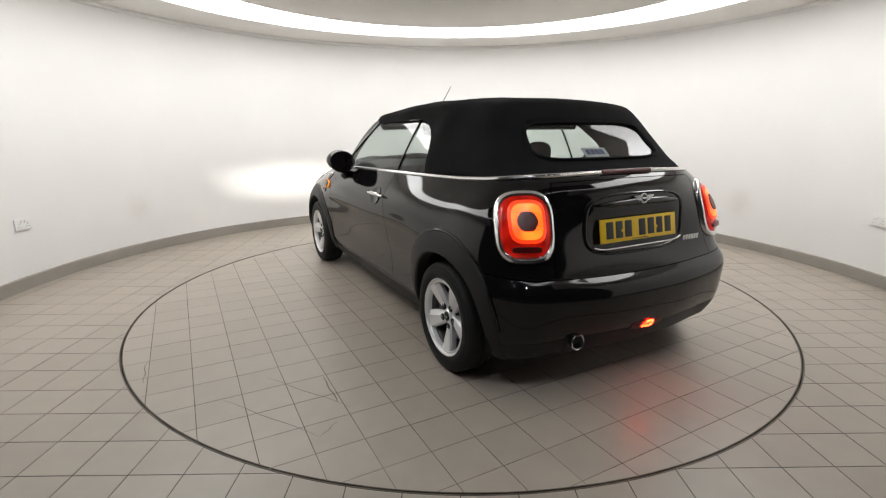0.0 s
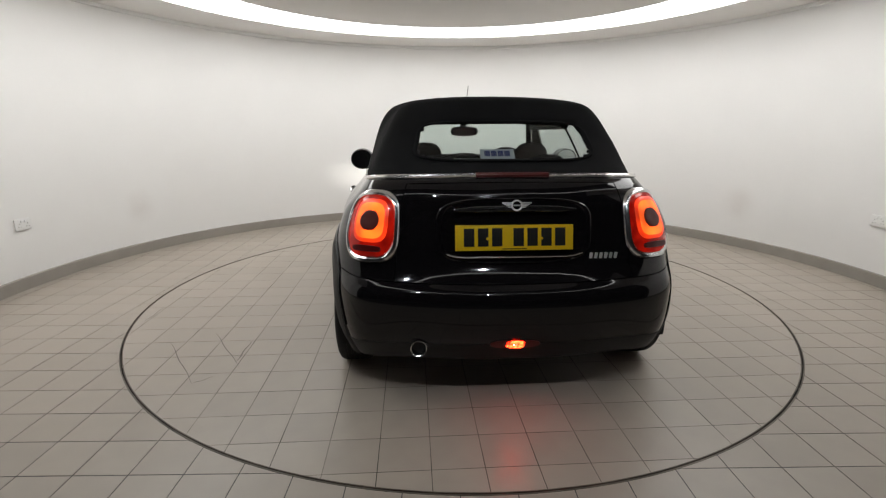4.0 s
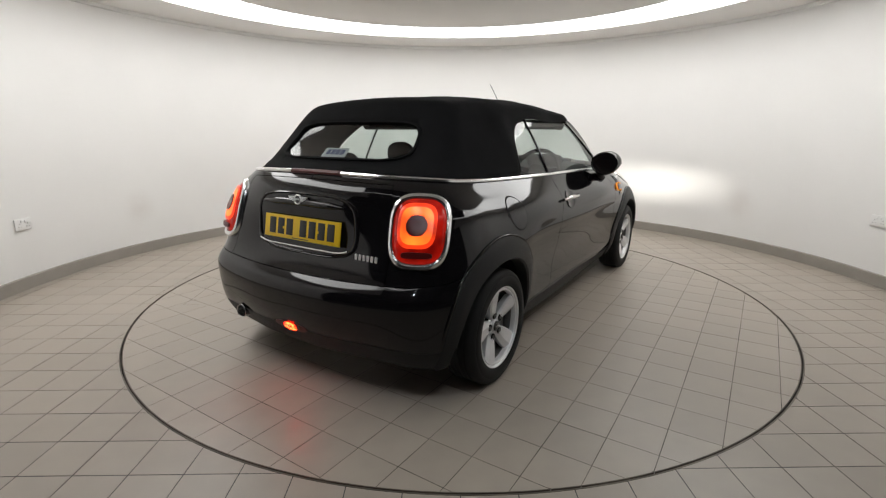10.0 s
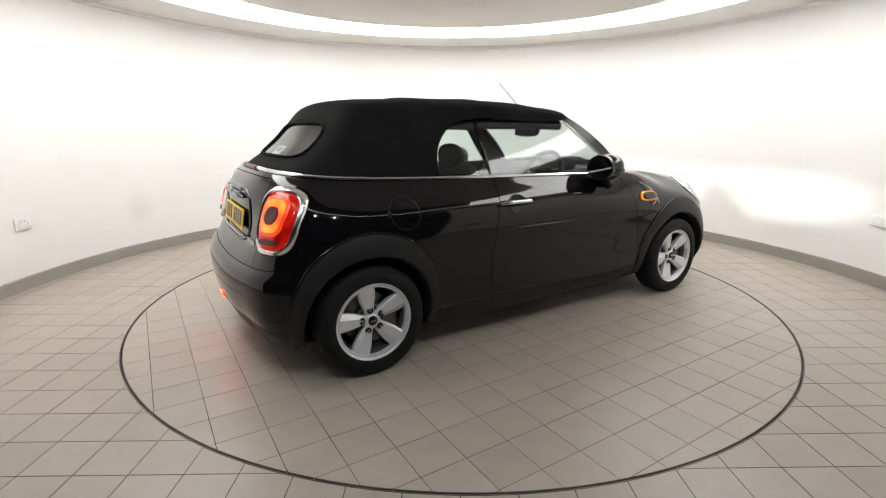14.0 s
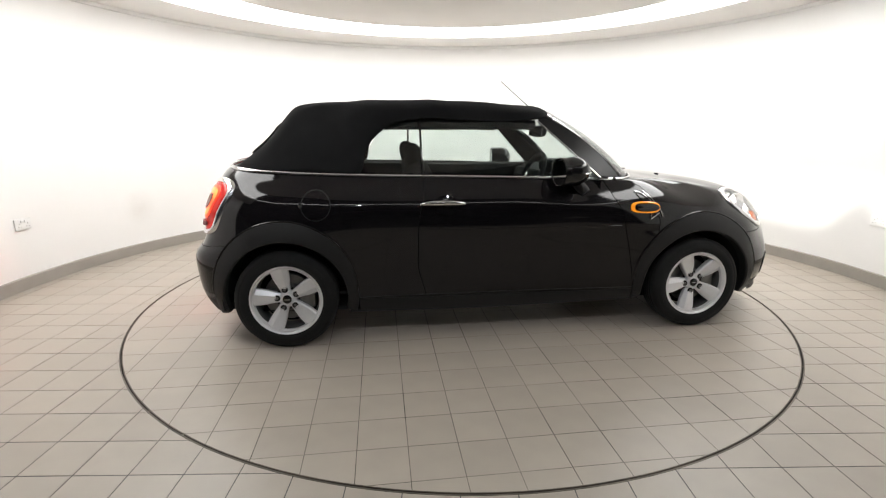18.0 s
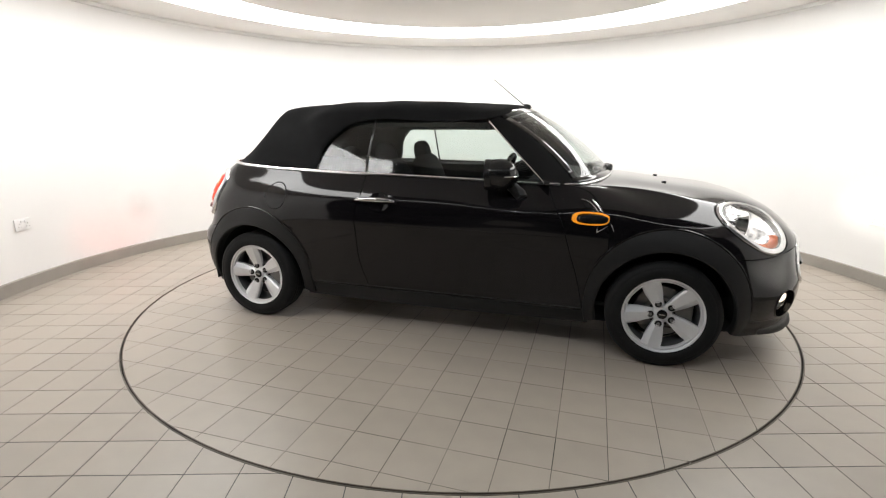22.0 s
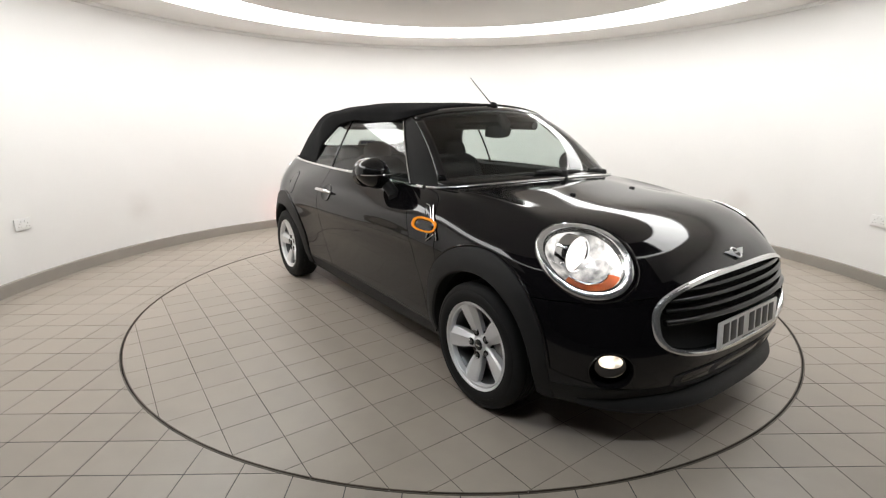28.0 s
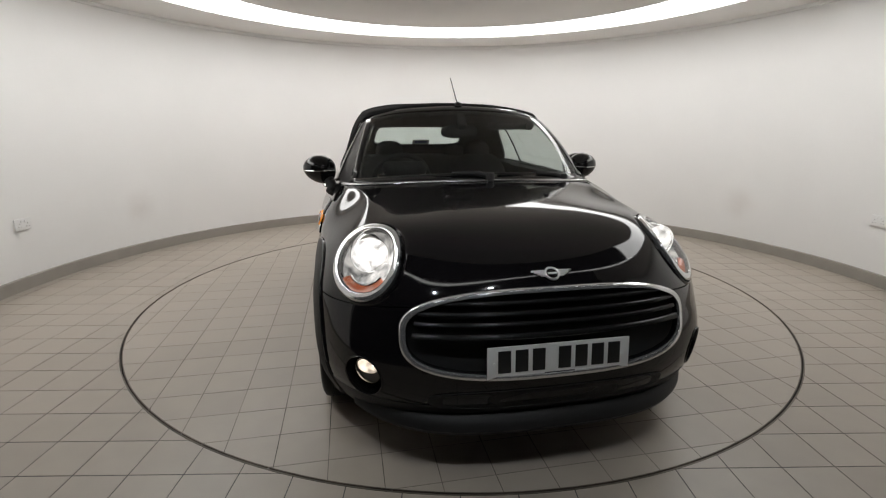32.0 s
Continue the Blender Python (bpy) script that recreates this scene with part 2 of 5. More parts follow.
def cut_tile(cx, cy, r0, r1, verts, faces, gap):
    """Adds the piece of a square tile that lies between two circles, in strips."""
    h, n = (PITCH - gap) / 2, 10
    swap = abs(cx) > abs(cy)
    a, b = (cy, cx) if swap else (cx, cy)
    sgn = 1 if b > 0 else -1
    b = abs(b)
    for i in range(n):
        cols = []
        for t in (a - h + 2 * h * i / n, a - h + 2 * h * (i + 1) / n):
            lo, hi = b - h, b + h
            lo = max(lo, math.sqrt(max(0, r0 * r0 - t * t))) if r0 else lo
            hi = min(hi, math.sqrt(max(0, r1 * r1 - t * t)))
            cols.append((t, lo, max(lo, hi)))
        if cols[0][2] - cols[0][1] < 1e-4 and cols[1][2] - cols[1][1] < 1e-4:
            continue
        k = len(verts)
        for t, y in ((cols[0][0], cols[0][1]), (cols[1][0], cols[1][1]), (cols[1][0], cols[1][2]), (cols[0][0], cols[0][2])):
            verts.append((y * sgn, t, 0) if swap else (t, y * sgn, 0))
        faces.append((k, k + 1, k + 2, k + 3))
        drop_edges(k, verts, faces)


def drop_edges(k, verts, faces):
    """Side walls under the four corners that start at k."""
    verts += [(x, y, -0.006) for x, y, _ in verts[k:k + 4]]
    faces += [(k + i, k + (i + 1) % 4, k + 4 + (i + 1) % 4, k + 4 + i) for i in range(4)]


def lay(parent, ox, oy, angle, r0, r1, limit, near, gap=GAP):
    """Whole tiles as pieces (the nearest ones singly), cut ones joined."""
    me = tile_mesh(gap)
    rot = Matrix.Rotation(radians(angle), 4, "Z")
    ox, oy = ox % PITCH, oy % PITCH
    whole, cv, cf = [], [], []
    n = int(r1 / PITCH) + 3
    for i in range(-n, n):
        for j in range(-n, n):
            cx, cy = ox + (i + 0.5) * PITCH, oy + (j + 0.5) * PITCH
            h = PITCH / 2
            far = math.hypot(abs(cx) + h, abs(cy) + h)
            close = math.hypot(max(0, abs(cx) - h), max(0, abs(cy) - h))
            if far <= r1 and close >= r0:
                whole.append((cx, cy))
            elif close < r1 and far > r0:
                cut_tile(cx, cy, r0, r1, cv, cf, gap)
    whole.sort(key=near)
    rng = random.Random(4)
    for cx, cy in whole[:limit]:
        t = new("tile", me)
        t.parent = parent
        t.matrix_basis = rot @ pose(cx, cy, rng.uniform(-0.0002, 0.0002), rng.uniform(-0.04, 0.04), rng.uniform(-0.04, 0.04))
    for cx, cy in whole[limit:]:
        k = len(cv)
        h = (PITCH - gap) / 2
        cv += [(cx - h, cy - h, 0), (cx + h, cy - h, 0), (cx + h, cy + h, 0), (cx - h, cy + h, 0)]
        cf.append((k, k + 1, k + 2, k + 3))
        drop_edges(k, cv, cf)
    rest = solid("cut_tiles", [rot @ Vector(v) for v in cv], cf, M_TILE, parent, smooth=False)
    rest["kind"] = "stuff"


def turntable():
    tt = tagged(new("turntable"), "round tiled turntable flush with the floor, steel rim", "turntable")
    v, f = lathe([(0.0005, -0.0008), (DISC_R - 0.0033, -0.0008), (DISC_R - 0.0033, -0.05), (0.0005, -0.05)], 160, False)
    solid("grout_bed", v, f, M_GROUTWORN, tt, "patchy dark grout bed", smooth=False)
    v, f = lathe([(DISC_R - 0.0035, -0.05), (DISC_R - 0.0035, 0.001), (DISC_R, 0.001), (DISC_R, -0.05)], 200, True)
    solid("rim", v, f, M_RIMDIRT, tt, "grimy steel edge", smooth=False)
    # rubber scuffs left by turning tyres: start, end, width
    for x0, y0, x1, y1, w in ((-0.90, 1.76, -1.39, 1.43, 0.0035), (-1.39, 1.43, -1.32, 1.345, 0.003), (-0.78, 1.546, -1.232, 1.255, 0.0035), (-0.906, 1.295, -1.177, 1.294, 0.006), (-0.55, 2.09, -0.31, 2.09, 0.004)):
        a, b = Vector((x0, y0, 0.0008)), Vector((x1, y1, 0.0008))
        d = (b - a).normalized()
        n = Vector((-d.y, d.x, 0))
        v = []
        for k in range(9):
            c = a.lerp(b, k / 8) + n * 0.004 * math.sin(k * 1.3)
            h = w * (0.25 + 0.75 * math.sin(math.pi * (k + 0.4) / 8.8))
            v += [c - n * h / 2, c + n * h / 2]
        solid("scuff", v, [(2 * k, 2 * k + 1, 2 * k + 3, 2 * k + 2) for k in range(8)], M_SCUFF, tt, "dark rubber scuff", smooth=False)
    return tt


def floor():
    v, f = lathe([(DISC_R + 0.0105, -0.0014), (DISC_R + 0.0105, -0.06), (WALL_R + 0.1, -0.06), (WALL_R + 0.1, -0.0014)], 160, True)
    fl = tagged(solid("floor", v, f, M_GROUT, smooth=False), "beige stoneware tiles with thin dark joints", "floor", kind="structure")
    v, f = lathe([(0.0005, -0.08), (DISC_R + 0.03, -0.08), (DISC_R + 0.03, -0.062)], 120, False)
    tagged(solid("turntable_pit", v, f, M_GAP, smooth=False), "black gap under the turntable rim", "pit", kind="structure")
    v, f = lathe([(DISC_R + 0.0072, -0.06), (DISC_R + 0.0072, 0.0015), (DISC_R + 0.0115, 0.0015), (DISC_R + 0.0115, -0.06)], 200, True)
    tagged(solid("floor_frame", v, f, M_STEEL, smooth=False), "worn steel edge ring round the turntable", "trim", kind="structure")
    return fl


# ---- car materials ----
M_PAINT = mat("black_metallic_paint", (0.0062, 0.0056, 0.0064), 0.06, spec=0.40)
M_CLAD = mat("black_grained_plastic", (0.0165, 0.016, 0.016), 0.50, bump=0.25, bscale=500, spec=0.25)
M_GLOSSBLK = mat("gloss_black_plastic", (0.009, 0.009, 0.009), 0.08)
M_SLAT = mat("black_slat_plastic", (0.008, 0.008, 0.008), 0.20, spec=0.30)
M_FABRIC = mat("black_canvas", (0.0135, 0.0135, 0.014), 0.95, vary=0.2, scale=5, bump=0.35, bscale=700, spec=0.1)
M_CHROME = mat("chrome", (0.66, 0.66, 0.66), 0.07, metal=1.0)
M_BELT = mat("bright_belt_chrome", (0.80, 0.80, 0.80), 0.20, metal=1.0)
M_SATIN = mat("satin_chrome", (0.62, 0.62, 0.62), 0.25, metal=1.0)
M_ALLOY = mat("silver_alloy", (0.74, 0.74, 0.75), 0.40, metal=0.50, vary=0.03, scale=20)
M_FRAME = mat("bright_frame_chrome", (0.76, 0.76, 0.76), 0.13, metal=0.82)
M_PILLAR = mat("satin_black_pillar", (0.010, 0.010, 0.010), 0.30, spec=0.16)
M_BARREL = mat("dark_alloy", (0.10, 0.10, 0.10), 0.4, metal=0.6)
M_RUBBER = mat("tyre_rubber", (0.0105, 0.0105, 0.0105), 0.62, spec=0.2, vary=0.15, scale=14, bump=0.2, bscale=160)
M_INNER = mat("wheel_house_black", (0.009, 0.009, 0.009), 0.9)
M_TRIMBLK = mat("cabin_trim_black", (0.014, 0.014, 0.0145), 0.7, spec=0.25, vary=0.1, scale=10, bump=0.2, bscale=300)
M_SEAT = mat("black_seat_cloth", (0.013, 0.013, 0.0135), 0.9, spec=0.1, vary=0.15, scale=30, bump=0.3, bscale=400)
M_GLASS = glass_mat("tinted_glass", (0.80, 0.86, 0.84))
M_LENS = glass_mat("clear_lens", (0.97, 0.97, 0.97))
M_DISC = mat("brake_steel", (0.20, 0.195, 0.19), 0.45, metal=1.0, vary=0.1, scale=30)

# ---- the car's character lines, half of it from nose centre to tail centre ----
# x forward from the middle of the wheelbase, y outward, z up from the ground
BODY = [
    # lower edge
    [(1.90, 0, .17), (1.885, .28, .17), (1.83, .48, .17), (1.74, .62, .17), (1.66, .70, .18), (1.56, .76, .19), (1.25, .79, .19), (.95, .74, .17), (.85, .735, .17),
     (.15, .735, .16), (-.45, .735, .16), (-.90, .745, .17), (-1.25, .79, .19), (-1.50, .755, .19), (-1.66, .68, .20), (-1.72, .50, .21), (-1.76, .26, .21), (-1.77, 0, .21)],
    # lower bulge, top of the sill
    [(1.965, 0, .28), (1.95, .29, .28), (1.895, .50, .28), (1.80, .655, .28), (1.70, .74, .28), (1.58, .80, .28), (1.25, .83, .28), (.95, .797, .28), (.83, .786, .27),
     (.15, .769, .27), (-.455, .770, .27), (-.90, .793, .28), (-1.25, .835, .28), (-1.52, .795, .28), (-1.70, .70, .29), (-1.765, .51, .30), (-1.805, .26, .30), (-1.815, 0, .30)],
    # widest line
    [(1.985, 0, .45), (1.97, .29, .45), (1.915, .505, .45), (1.82, .66, .45), (1.715, .75, .45), (1.585, .815, .45), (1.25, .845, .45), (.95, .821, .45), (.79, .812, .45),
     (.15, .797, .45), (-.50, .799, .45), (-.90, .819, .45), (-1.25, .85, .45), (-1.53, .815, .45), (-1.715, .715, .45), (-1.795, .52, .445), (-1.835, .265, .445), (-1.845, 0, .445)],
    # waist crease, bonnet lip, bumper ledge
    [(1.955, 0, .63), (1.94, .29, .63), (1.88, .49, .63), (1.78, .63, .61), (1.67, .735, .60), (1.56, .80, .60), (1.25, .838, .60), (.94, .838, .62), (.73, .835, .65),
     (.15, .835, .655), (-.50, .838, .66), (-.90, .84, .65), (-1.25, .848, .63), (-1.52, .80, .60), (-1.688, .691, .583), (-1.755, .505, .575), (-1.783, .262, .568), (-1.791, 0, .566)],
    # shoulder
    [(1.917, 0, .698), (1.895, .28, .699), (1.833, .472, .70), (1.735, .602, .699), (1.63, .71, .69), (1.52, .77, .69), (1.24, .815, .71), (.93, .83, .74), (.69, .836, .77),
     (.15, .838, .79), (-.48, .838, .797), (-.90, .834, .80), (-1.25, .817, .755), (-1.49, .775, .77), (-1.635, .675, .77), (-1.682, .495, .77), (-1.694, .26, .76), (-1.696, 0, .76)],
    # upper turn
    [(1.80, 0, .797), (1.78, .26, .798), (1.728, .445, .800), (1.64, .565, .800), (1.535, .655, .793), (1.40, .715, .787), (1.15, .764, .80), (.89, .798, .822), (.66, .810, .822),
     (.15, .815, .838), (-.465, .814, .846), (-.90, .806, .852), (-1.25, .784, .833), (-1.46, .735, .87), (-1.59, .64, .88), (-1.65, .475, .89), (-1.69, .255, .89), (-1.695, 0, .89)],
    # bonnet crown, upper flank
    [(1.30, 0, .903), (1.305, .22, .900), (1.32, .39, .890), (1.35, .51, .877), (1.34, .595, .868), (1.20, .622, .879), (1.01, .668, .890), (.83, .735, .894), (.635, .767, .877),
     (.15, .771, .895), (-.462, .772, .905), (-.90, .757, .908), (-1.23, .722, .915), (-1.43, .690, .935), (-1.55, .620, .95), (-1.62, .455, .96), (-1.655, .25, .965), (-1.66, 0, .967)],
    # scuttle, belt, rear deck edge
    [(.95, 0, .95), (.935, .25, .948), (.905, .43, .942), (.87, .55, .936), (.83, .63, .931), (.79, .675, .928), (.74, .70, .927), (.70, .715, .927), (.61, .725, .928),
     (.15, .735, .942), (-.46, .736, .957), (-.88, .705, .965), (-1.20, .680, .976), (-1.39, .653, .988), (-1.50, .592, 1.0), (-1.575, .435, 1.008), (-1.60, .22, 1.013), (-1.605, 0, 1.015)],
]
# a line between the widest one and the waist, drawn out into the shoulder of the rear bumper
BODY.insert(3, [tuple((np.array(p) + np.array(q)) / 2 + np.array([0, 0.003, 0])) if k < 14 else e for k, (p, q, e) in enumerate(zip(
    BODY[2], BODY[3], [None] * 14 + [(-1.706, .712, .542), (-1.785, .515, .537), (-1.821, .265, .533), (-1.830, 0, .532)]))])
BODY[3][0] = (1.975, 0, .54)
ROOF = [
    # lower edge of the canvas: header, window tops, belt, rear deck
    [(.40, 0, 1.362), (.375, .30, 1.345), (.285, .560, 1.295), (.10, .574, 1.272), (-.20, .577, 1.276), (-.50, .579, 1.278), (-.63, .591, 1.25), (-.73, .628, 1.17), (-.79, .684, 1.07),
     (-.82, .708, .978), (-1.05, .685, .982), (-1.25, .668, .986), (-1.40, .634, .992), (-1.49, .572, 1.0), (-1.545, .435, 1.007), (-1.58, .20, 1.012), (-1.585, 0, 1.013)],
    # edge of the roof, then half way down the rear
    [(.36, 0, 1.376), (.335, .30, 1.362), (.25, .54, 1.325), (.08, .550, 1.325), (-.20, .562, 1.335), (-.50, .566, 1.34), (-.66, .57, 1.335), (-.80, .58, 1.32), (-.89, .595, 1.29),
     (-.96, .592, 1.257), (-1.06, .594, 1.218), (-1.19, .590, 1.183), (-1.29, .562, 1.172), (-1.335, .495, 1.165), (-1.355, .36, 1.165), (-1.365, .18, 1.165), (-1.368, 0, 1.165)],
    # top of the roof
    [(.20, 0, 1.388), (.19, .20, 1.382), (.14, .30, 1.375), (.02, .35, 1.385), (-.22, .36, 1.395), (-.48, .36, 1.398), (-.62, .38, 1.395), (-.75, .40, 1.387), (-.85, .415, 1.38),
     (-.92, .43, 1.373), (-1.0, .447, 1.366), (-1.075, .465, 1.358), (-1.13, .467, 1.348), (-1.16, .44, 1.352), (-1.18, .33, 1.362), (-1.19, .17, 1.37), (-1.195, 0, 1.374)],
    # spine
    [(.0, 0, 1.397), (-.02, 0, 1.398), (-.08, 0, 1.40), (-.12, 0, 1.401), (-.30, 0, 1.407), (-.50, 0, 1.409), (-.60, 0, 1.409), (-.70, 0, 1.408), (-.76, 0, 1.407),
     (-.80, 0, 1.402), (-.83, 0, 1.401), (-.85, 0, 1.40), (-.87, 0, 1.40), (-.88, 0, 1.399), (-.885, 0, 1.399), (-.89, 0, 1.399), (-.89, 0, 1.399)],
]

# a line beside the spine, nearly as high, so that the roof is level across the middle
ROOF.insert(3, [tuple(np.array(q) + (np.array(p) - np.array(q)) * np.array([0.33, 0.33, 0.10])) for p, q in zip(ROOF[2], ROOF[3])])


def spline(knots, values, at, period=None):
    """Cubic spline through values (rows) at knots, natural or periodic, read at the parameters at."""
    t, p = np.asarray(knots, float), np.asarray(values, float)
    n = len(t)
    a = np.zeros((n, n))
    b = np.zeros((n, p.shape[1]))
    h = np.append(np.diff(t), period - (t[-1] - t[0]) if period else 0)
    for i in range(n):
        if not period and i in (0, n - 1):
            a[i, i] = 1
            continue
        i0, i1 = (i - 1) % n, (i + 1) % n
        h0, h1 = h[i0], h[i]
        a[i, i0] += h0
        a[i, i] += 2 * (h0 + h1)
        a[i, i1] += h1
        b[i] = 6 * ((p[i1] - p[i]) / h1 - (p[i] - p[i0]) / h0)
    m = np.linalg.solve(a, b)
    at = np.asarray(at, float)
    k = np.clip(np.searchsorted(t, at, "right") - 1, 0, n - 1 if period else n - 2)
    k1 = (k + 1) % n
    hh, u = h[k][:, None], (at - t[k])[:, None]
    w = hh - u
    return m[k] * w ** 3 / (6 * hh) + m[k1] * u ** 3 / (6 * hh) + (p[k] / hh - m[k] * hh / 6) * w + (p[k1] / hh - m[k1] * hh / 6) * u


def taut(knots, values, at):
    """Like spline(), but never rising or falling past its points (stretched cloth)."""
    t, p = np.asarray(knots, float), np.asarray(values, float)
    h, d = np.diff(t)[:, None], np.diff(p, axis=0) / np.diff(t)[:, None]
    m = np.zeros_like(p)
    m[0], m[-1] = d[0], d[-1]
    same = d[:-1] * d[1:] > 0
    m[1:-1] = np.where(same, 2 * d[:-1] * d[1:] / np.where(same, d[:-1] + d[1:], 1), 0)
    k = np.clip(np.searchsorted(t, at, "right") - 1, 0, len(t) - 2)
    u = ((np.asarray(at) - t[k]) / h[k, 0])[:, None]
    hk = h[k]
    return (1 + 2 * u) * (1 - u) ** 2 * p[k] + u * (1 - u) ** 2 * hk * m[k] + u * u * (3 - 2 * u) * p[k + 1] + u * u * (u - 1) * hk * m[k + 1]


def loft(lines, around, across, through_points=spline):
    """A grid of points through mirrored lines: (rib index, line index) as floats, and positions."""
    k = len(lines[0])
    full = [list(l) + [(x, -y, z) for x, y, z in l[-2:0:-1]] for l in lines]
    arr = np.array(full, float)
    mean = np.mean([np.linalg.norm(np.roll(a, -1, 0) - a, axis=1) for a in arr], axis=0)
    mean = np.maximum(mean, 0.03)
    knots = np.concatenate([[0], np.cumsum(mean)[:-1]])
    period = float(mean.sum())
    ids = np.arange(len(mean) * around) / around
    kn2 = np.append(knots, period)
    at = np.interp(ids, np.arange(len(kn2)), kn2)
    ringed = np.array([spline(knots, a, at, period) for a in arr])
    n = ringed.shape[1]
    vs = np.arange((len(lines) - 1) * across + 1) / across
    out = np.zeros((n, len(vs), 3))
    for i in range(n):
        rib = ringed[:, i]
        tau = np.concatenate([[0], np.cumsum(np.maximum(np.linalg.norm(np.diff(rib, axis=0), axis=1), 1e-4))])
        out[i] = through_points(tau, rib, np.interp(vs, np.arange(len(lines)), tau))
    return ids, vs, out, k


def grid_tree(p, closed=True):
    n, m = p.shape[:2]
    verts = [Vector(v) for v in p.reshape(-1, 3)]
    faces = [(i * m + j, ((i + 1) % n) * m + j, ((i + 1) % n) * m + j + 1, i * m + j + 1) for i in range(n if closed else n - 1) for j in range(m - 1)]
    return BVHTree.FromPolygons(verts, faces)


IDS, VS, SKIN, RIBS = loft(BODY, 8, 7)


def sculpt():
    """The bonnet's raised middle and the crease along the doors."""
    for p in SKIN.reshape(-1, 3):
        x, y, z = p
        if x > 0.93 and z > 0.66:
            k = max(0.0, min(1.0, (0.48 + 0.06 * (1.5 - x) - abs(y)) / 0.22))
            f = max(0.0, min(1.0, (1.72 - x) / 0.42)) * max(0.0, min(1.0, (x - 0.93) / 0.15))
            p[2] += 0.007 * f * k * k * (3 - 2 * k)
        if abs(y) > 0.7 and -1.0 < x < 0.95 and z < 0.8:
            p[1] += math.copysign(0.0065, y) * math.exp(-((z - 0.680) / 0.020) ** 2)


sculpt()
BODY_TREE = grid_tree(SKIN)
RIDS, RVS, TOP, RRIBS = loft(ROOF, 8, 8, taut)
ROOF_TREE = grid_tree(TOP)
WHEELS = [(1.231, 0.748, 0.285), (-1.244, 0.748, 0.285)]


def onto(tree, origin, way):
    """Where a ray meets the skin, and the outward normal there."""
    hit, nor, _, _ = tree.ray_cast(Vector(origin), Vector(way).normalized(), 6)
    if hit is None:
        hit, nor, _, _ = tree.find_nearest(Vector(origin) + Vector(way).normalized() * 1.0)
    if nor.dot(Vector(way)) > 0:
        nor = -nor
    return hit, nor


def side(x, z, s, lift=0.0):
    hit, nor = onto(BODY_TREE, (x, 2.0 * s, z), (0, -s, 0))
    return hit + nor * lift


def ahead(y, z, lift=0.0):
    hit, nor = onto(BODY_TREE, (3.0, y, z), (-1, 0, 0))
    return hit + nor * lift


def behind(y, z, lift=0.0, tree=None):
    hit, nor = onto(tree or BODY_TREE, (-3.0, y, z), (1, 0, 0))
    return hit + nor * lift


# ---- body panels ----
def panel_of(s, v):
    """Which panel a piece of skin belongs to; s counts ribs from nose (0) to tail (17), v lines from sill (0) to belt (8)."""
    if v < 0.95 and (s < 5.9 or s > 13.0):
        return "front_valance" if s < 6 else "rear_valance"
    if s < 7:
        if v > 4:
            return "bonnet"
        return "front_bumper" if s < 6 else "front_wing"
    if s < 8:
        return "sill" if v < 0.9 else "front_wing"
    if s < 10:
        return "sill" if v < 0.9 else "door"
    if s < 11.2 and v < 0.9:
        return "sill"
    if v < 4 and s > 12.9:
        return "rear_bumper"
    if s > 14.9 and v < 7.5:
        return "boot_lid"
    return "rear_quarter"


# ---- openings for lamps and grille: centre, half width, half height, squareness ----
def lamp_frames(s):
    return {
        "head": (Vector((1.615, s * .623, .729)), Vector((-.085, s * .124, -.002)), Vector((-.1185, s * -.029, .1184)), 2.1),
        "tail": (Vector((-1.622, s * .624, .800)), Vector((.058, s * .107, -.002)), Vector((.038, s * -.0095, .146)), 3.2),
        "fog": (Vector((1.772, s * .626, .360)), Vector((-.058, s * .062, 0)), Vector((0, 0, .078)), 2.0),
    }


REAR_FOG = (Vector((-1.80, 0.005, .300)), Vector((0, .112, 0)), Vector((0, 0, .024)), 2.4)
GRILLE = (Vector((1.93, 0, .534)), Vector((0, .535, 0)), Vector((-.015, 0, .150)), 3.0)


def lamp_well(f):
    """The bonnet's opening round a headlamp, wider on the inner side."""
    return (f[0] - f[1] * 0.075, f[1] * 1.11, f[2] * 1.095, f[3])


CUTS = [(lamp_well(f) if k == "head" else f, 0.985 if k == "head" else 0.94) for s in (1, -1) for k, f in lamp_frames(s).items()] + [(GRILLE, 0.985), (REAR_FOG, 0.94)]


def out_of(f):
    n = f[1].cross(f[2]).normalized()
    return n if n.dot(Vector((f[0].x, f[0].y, 0))) > 0 else -n


def reach(p, f):
    """How far out a point lies in a frame: one on its outline."""
    d = Vector(p) - f[0]
    n = out_of(f)
    a, b, c = Matrix((f[1], f[2], n)).transposed().inverted() @ d
    return (abs(a) ** f[3] + abs(b) ** f[3]) ** (1 / f[3]) if abs(c) < 0.2 else 9


def in_cut(p, grow=0.0):
    return any(reach(p, f) < lim + grow for f, lim in CUTS)


def trimmed(p):
    """A point of the skin, moved out to the edge of the opening in which it lies, and which opening that is."""
    for k, (f, lim) in enumerate(CUTS):
        r = reach(p, f)
        if r < lim:
            o = out_of(f)
            d = Vector(p) - f[0]
            d -= o * d.dot(o)
            hit, _ = onto(BODY_TREE, f[0] + d * (lim / max(r, 1e-4)) + o * 0.4, -o)
            return hit, k
    return p, -1


def outline(f, k, n, scale=1.0):
    a = 2 * math.pi * k / n
    c, s = math.cos(a), math.sin(a)
    r = scale / (abs(c) ** f[3] + abs(s) ** f[3]) ** (1 / f[3])
    return f[0] + f[1] * r * c + f[2] * r * s


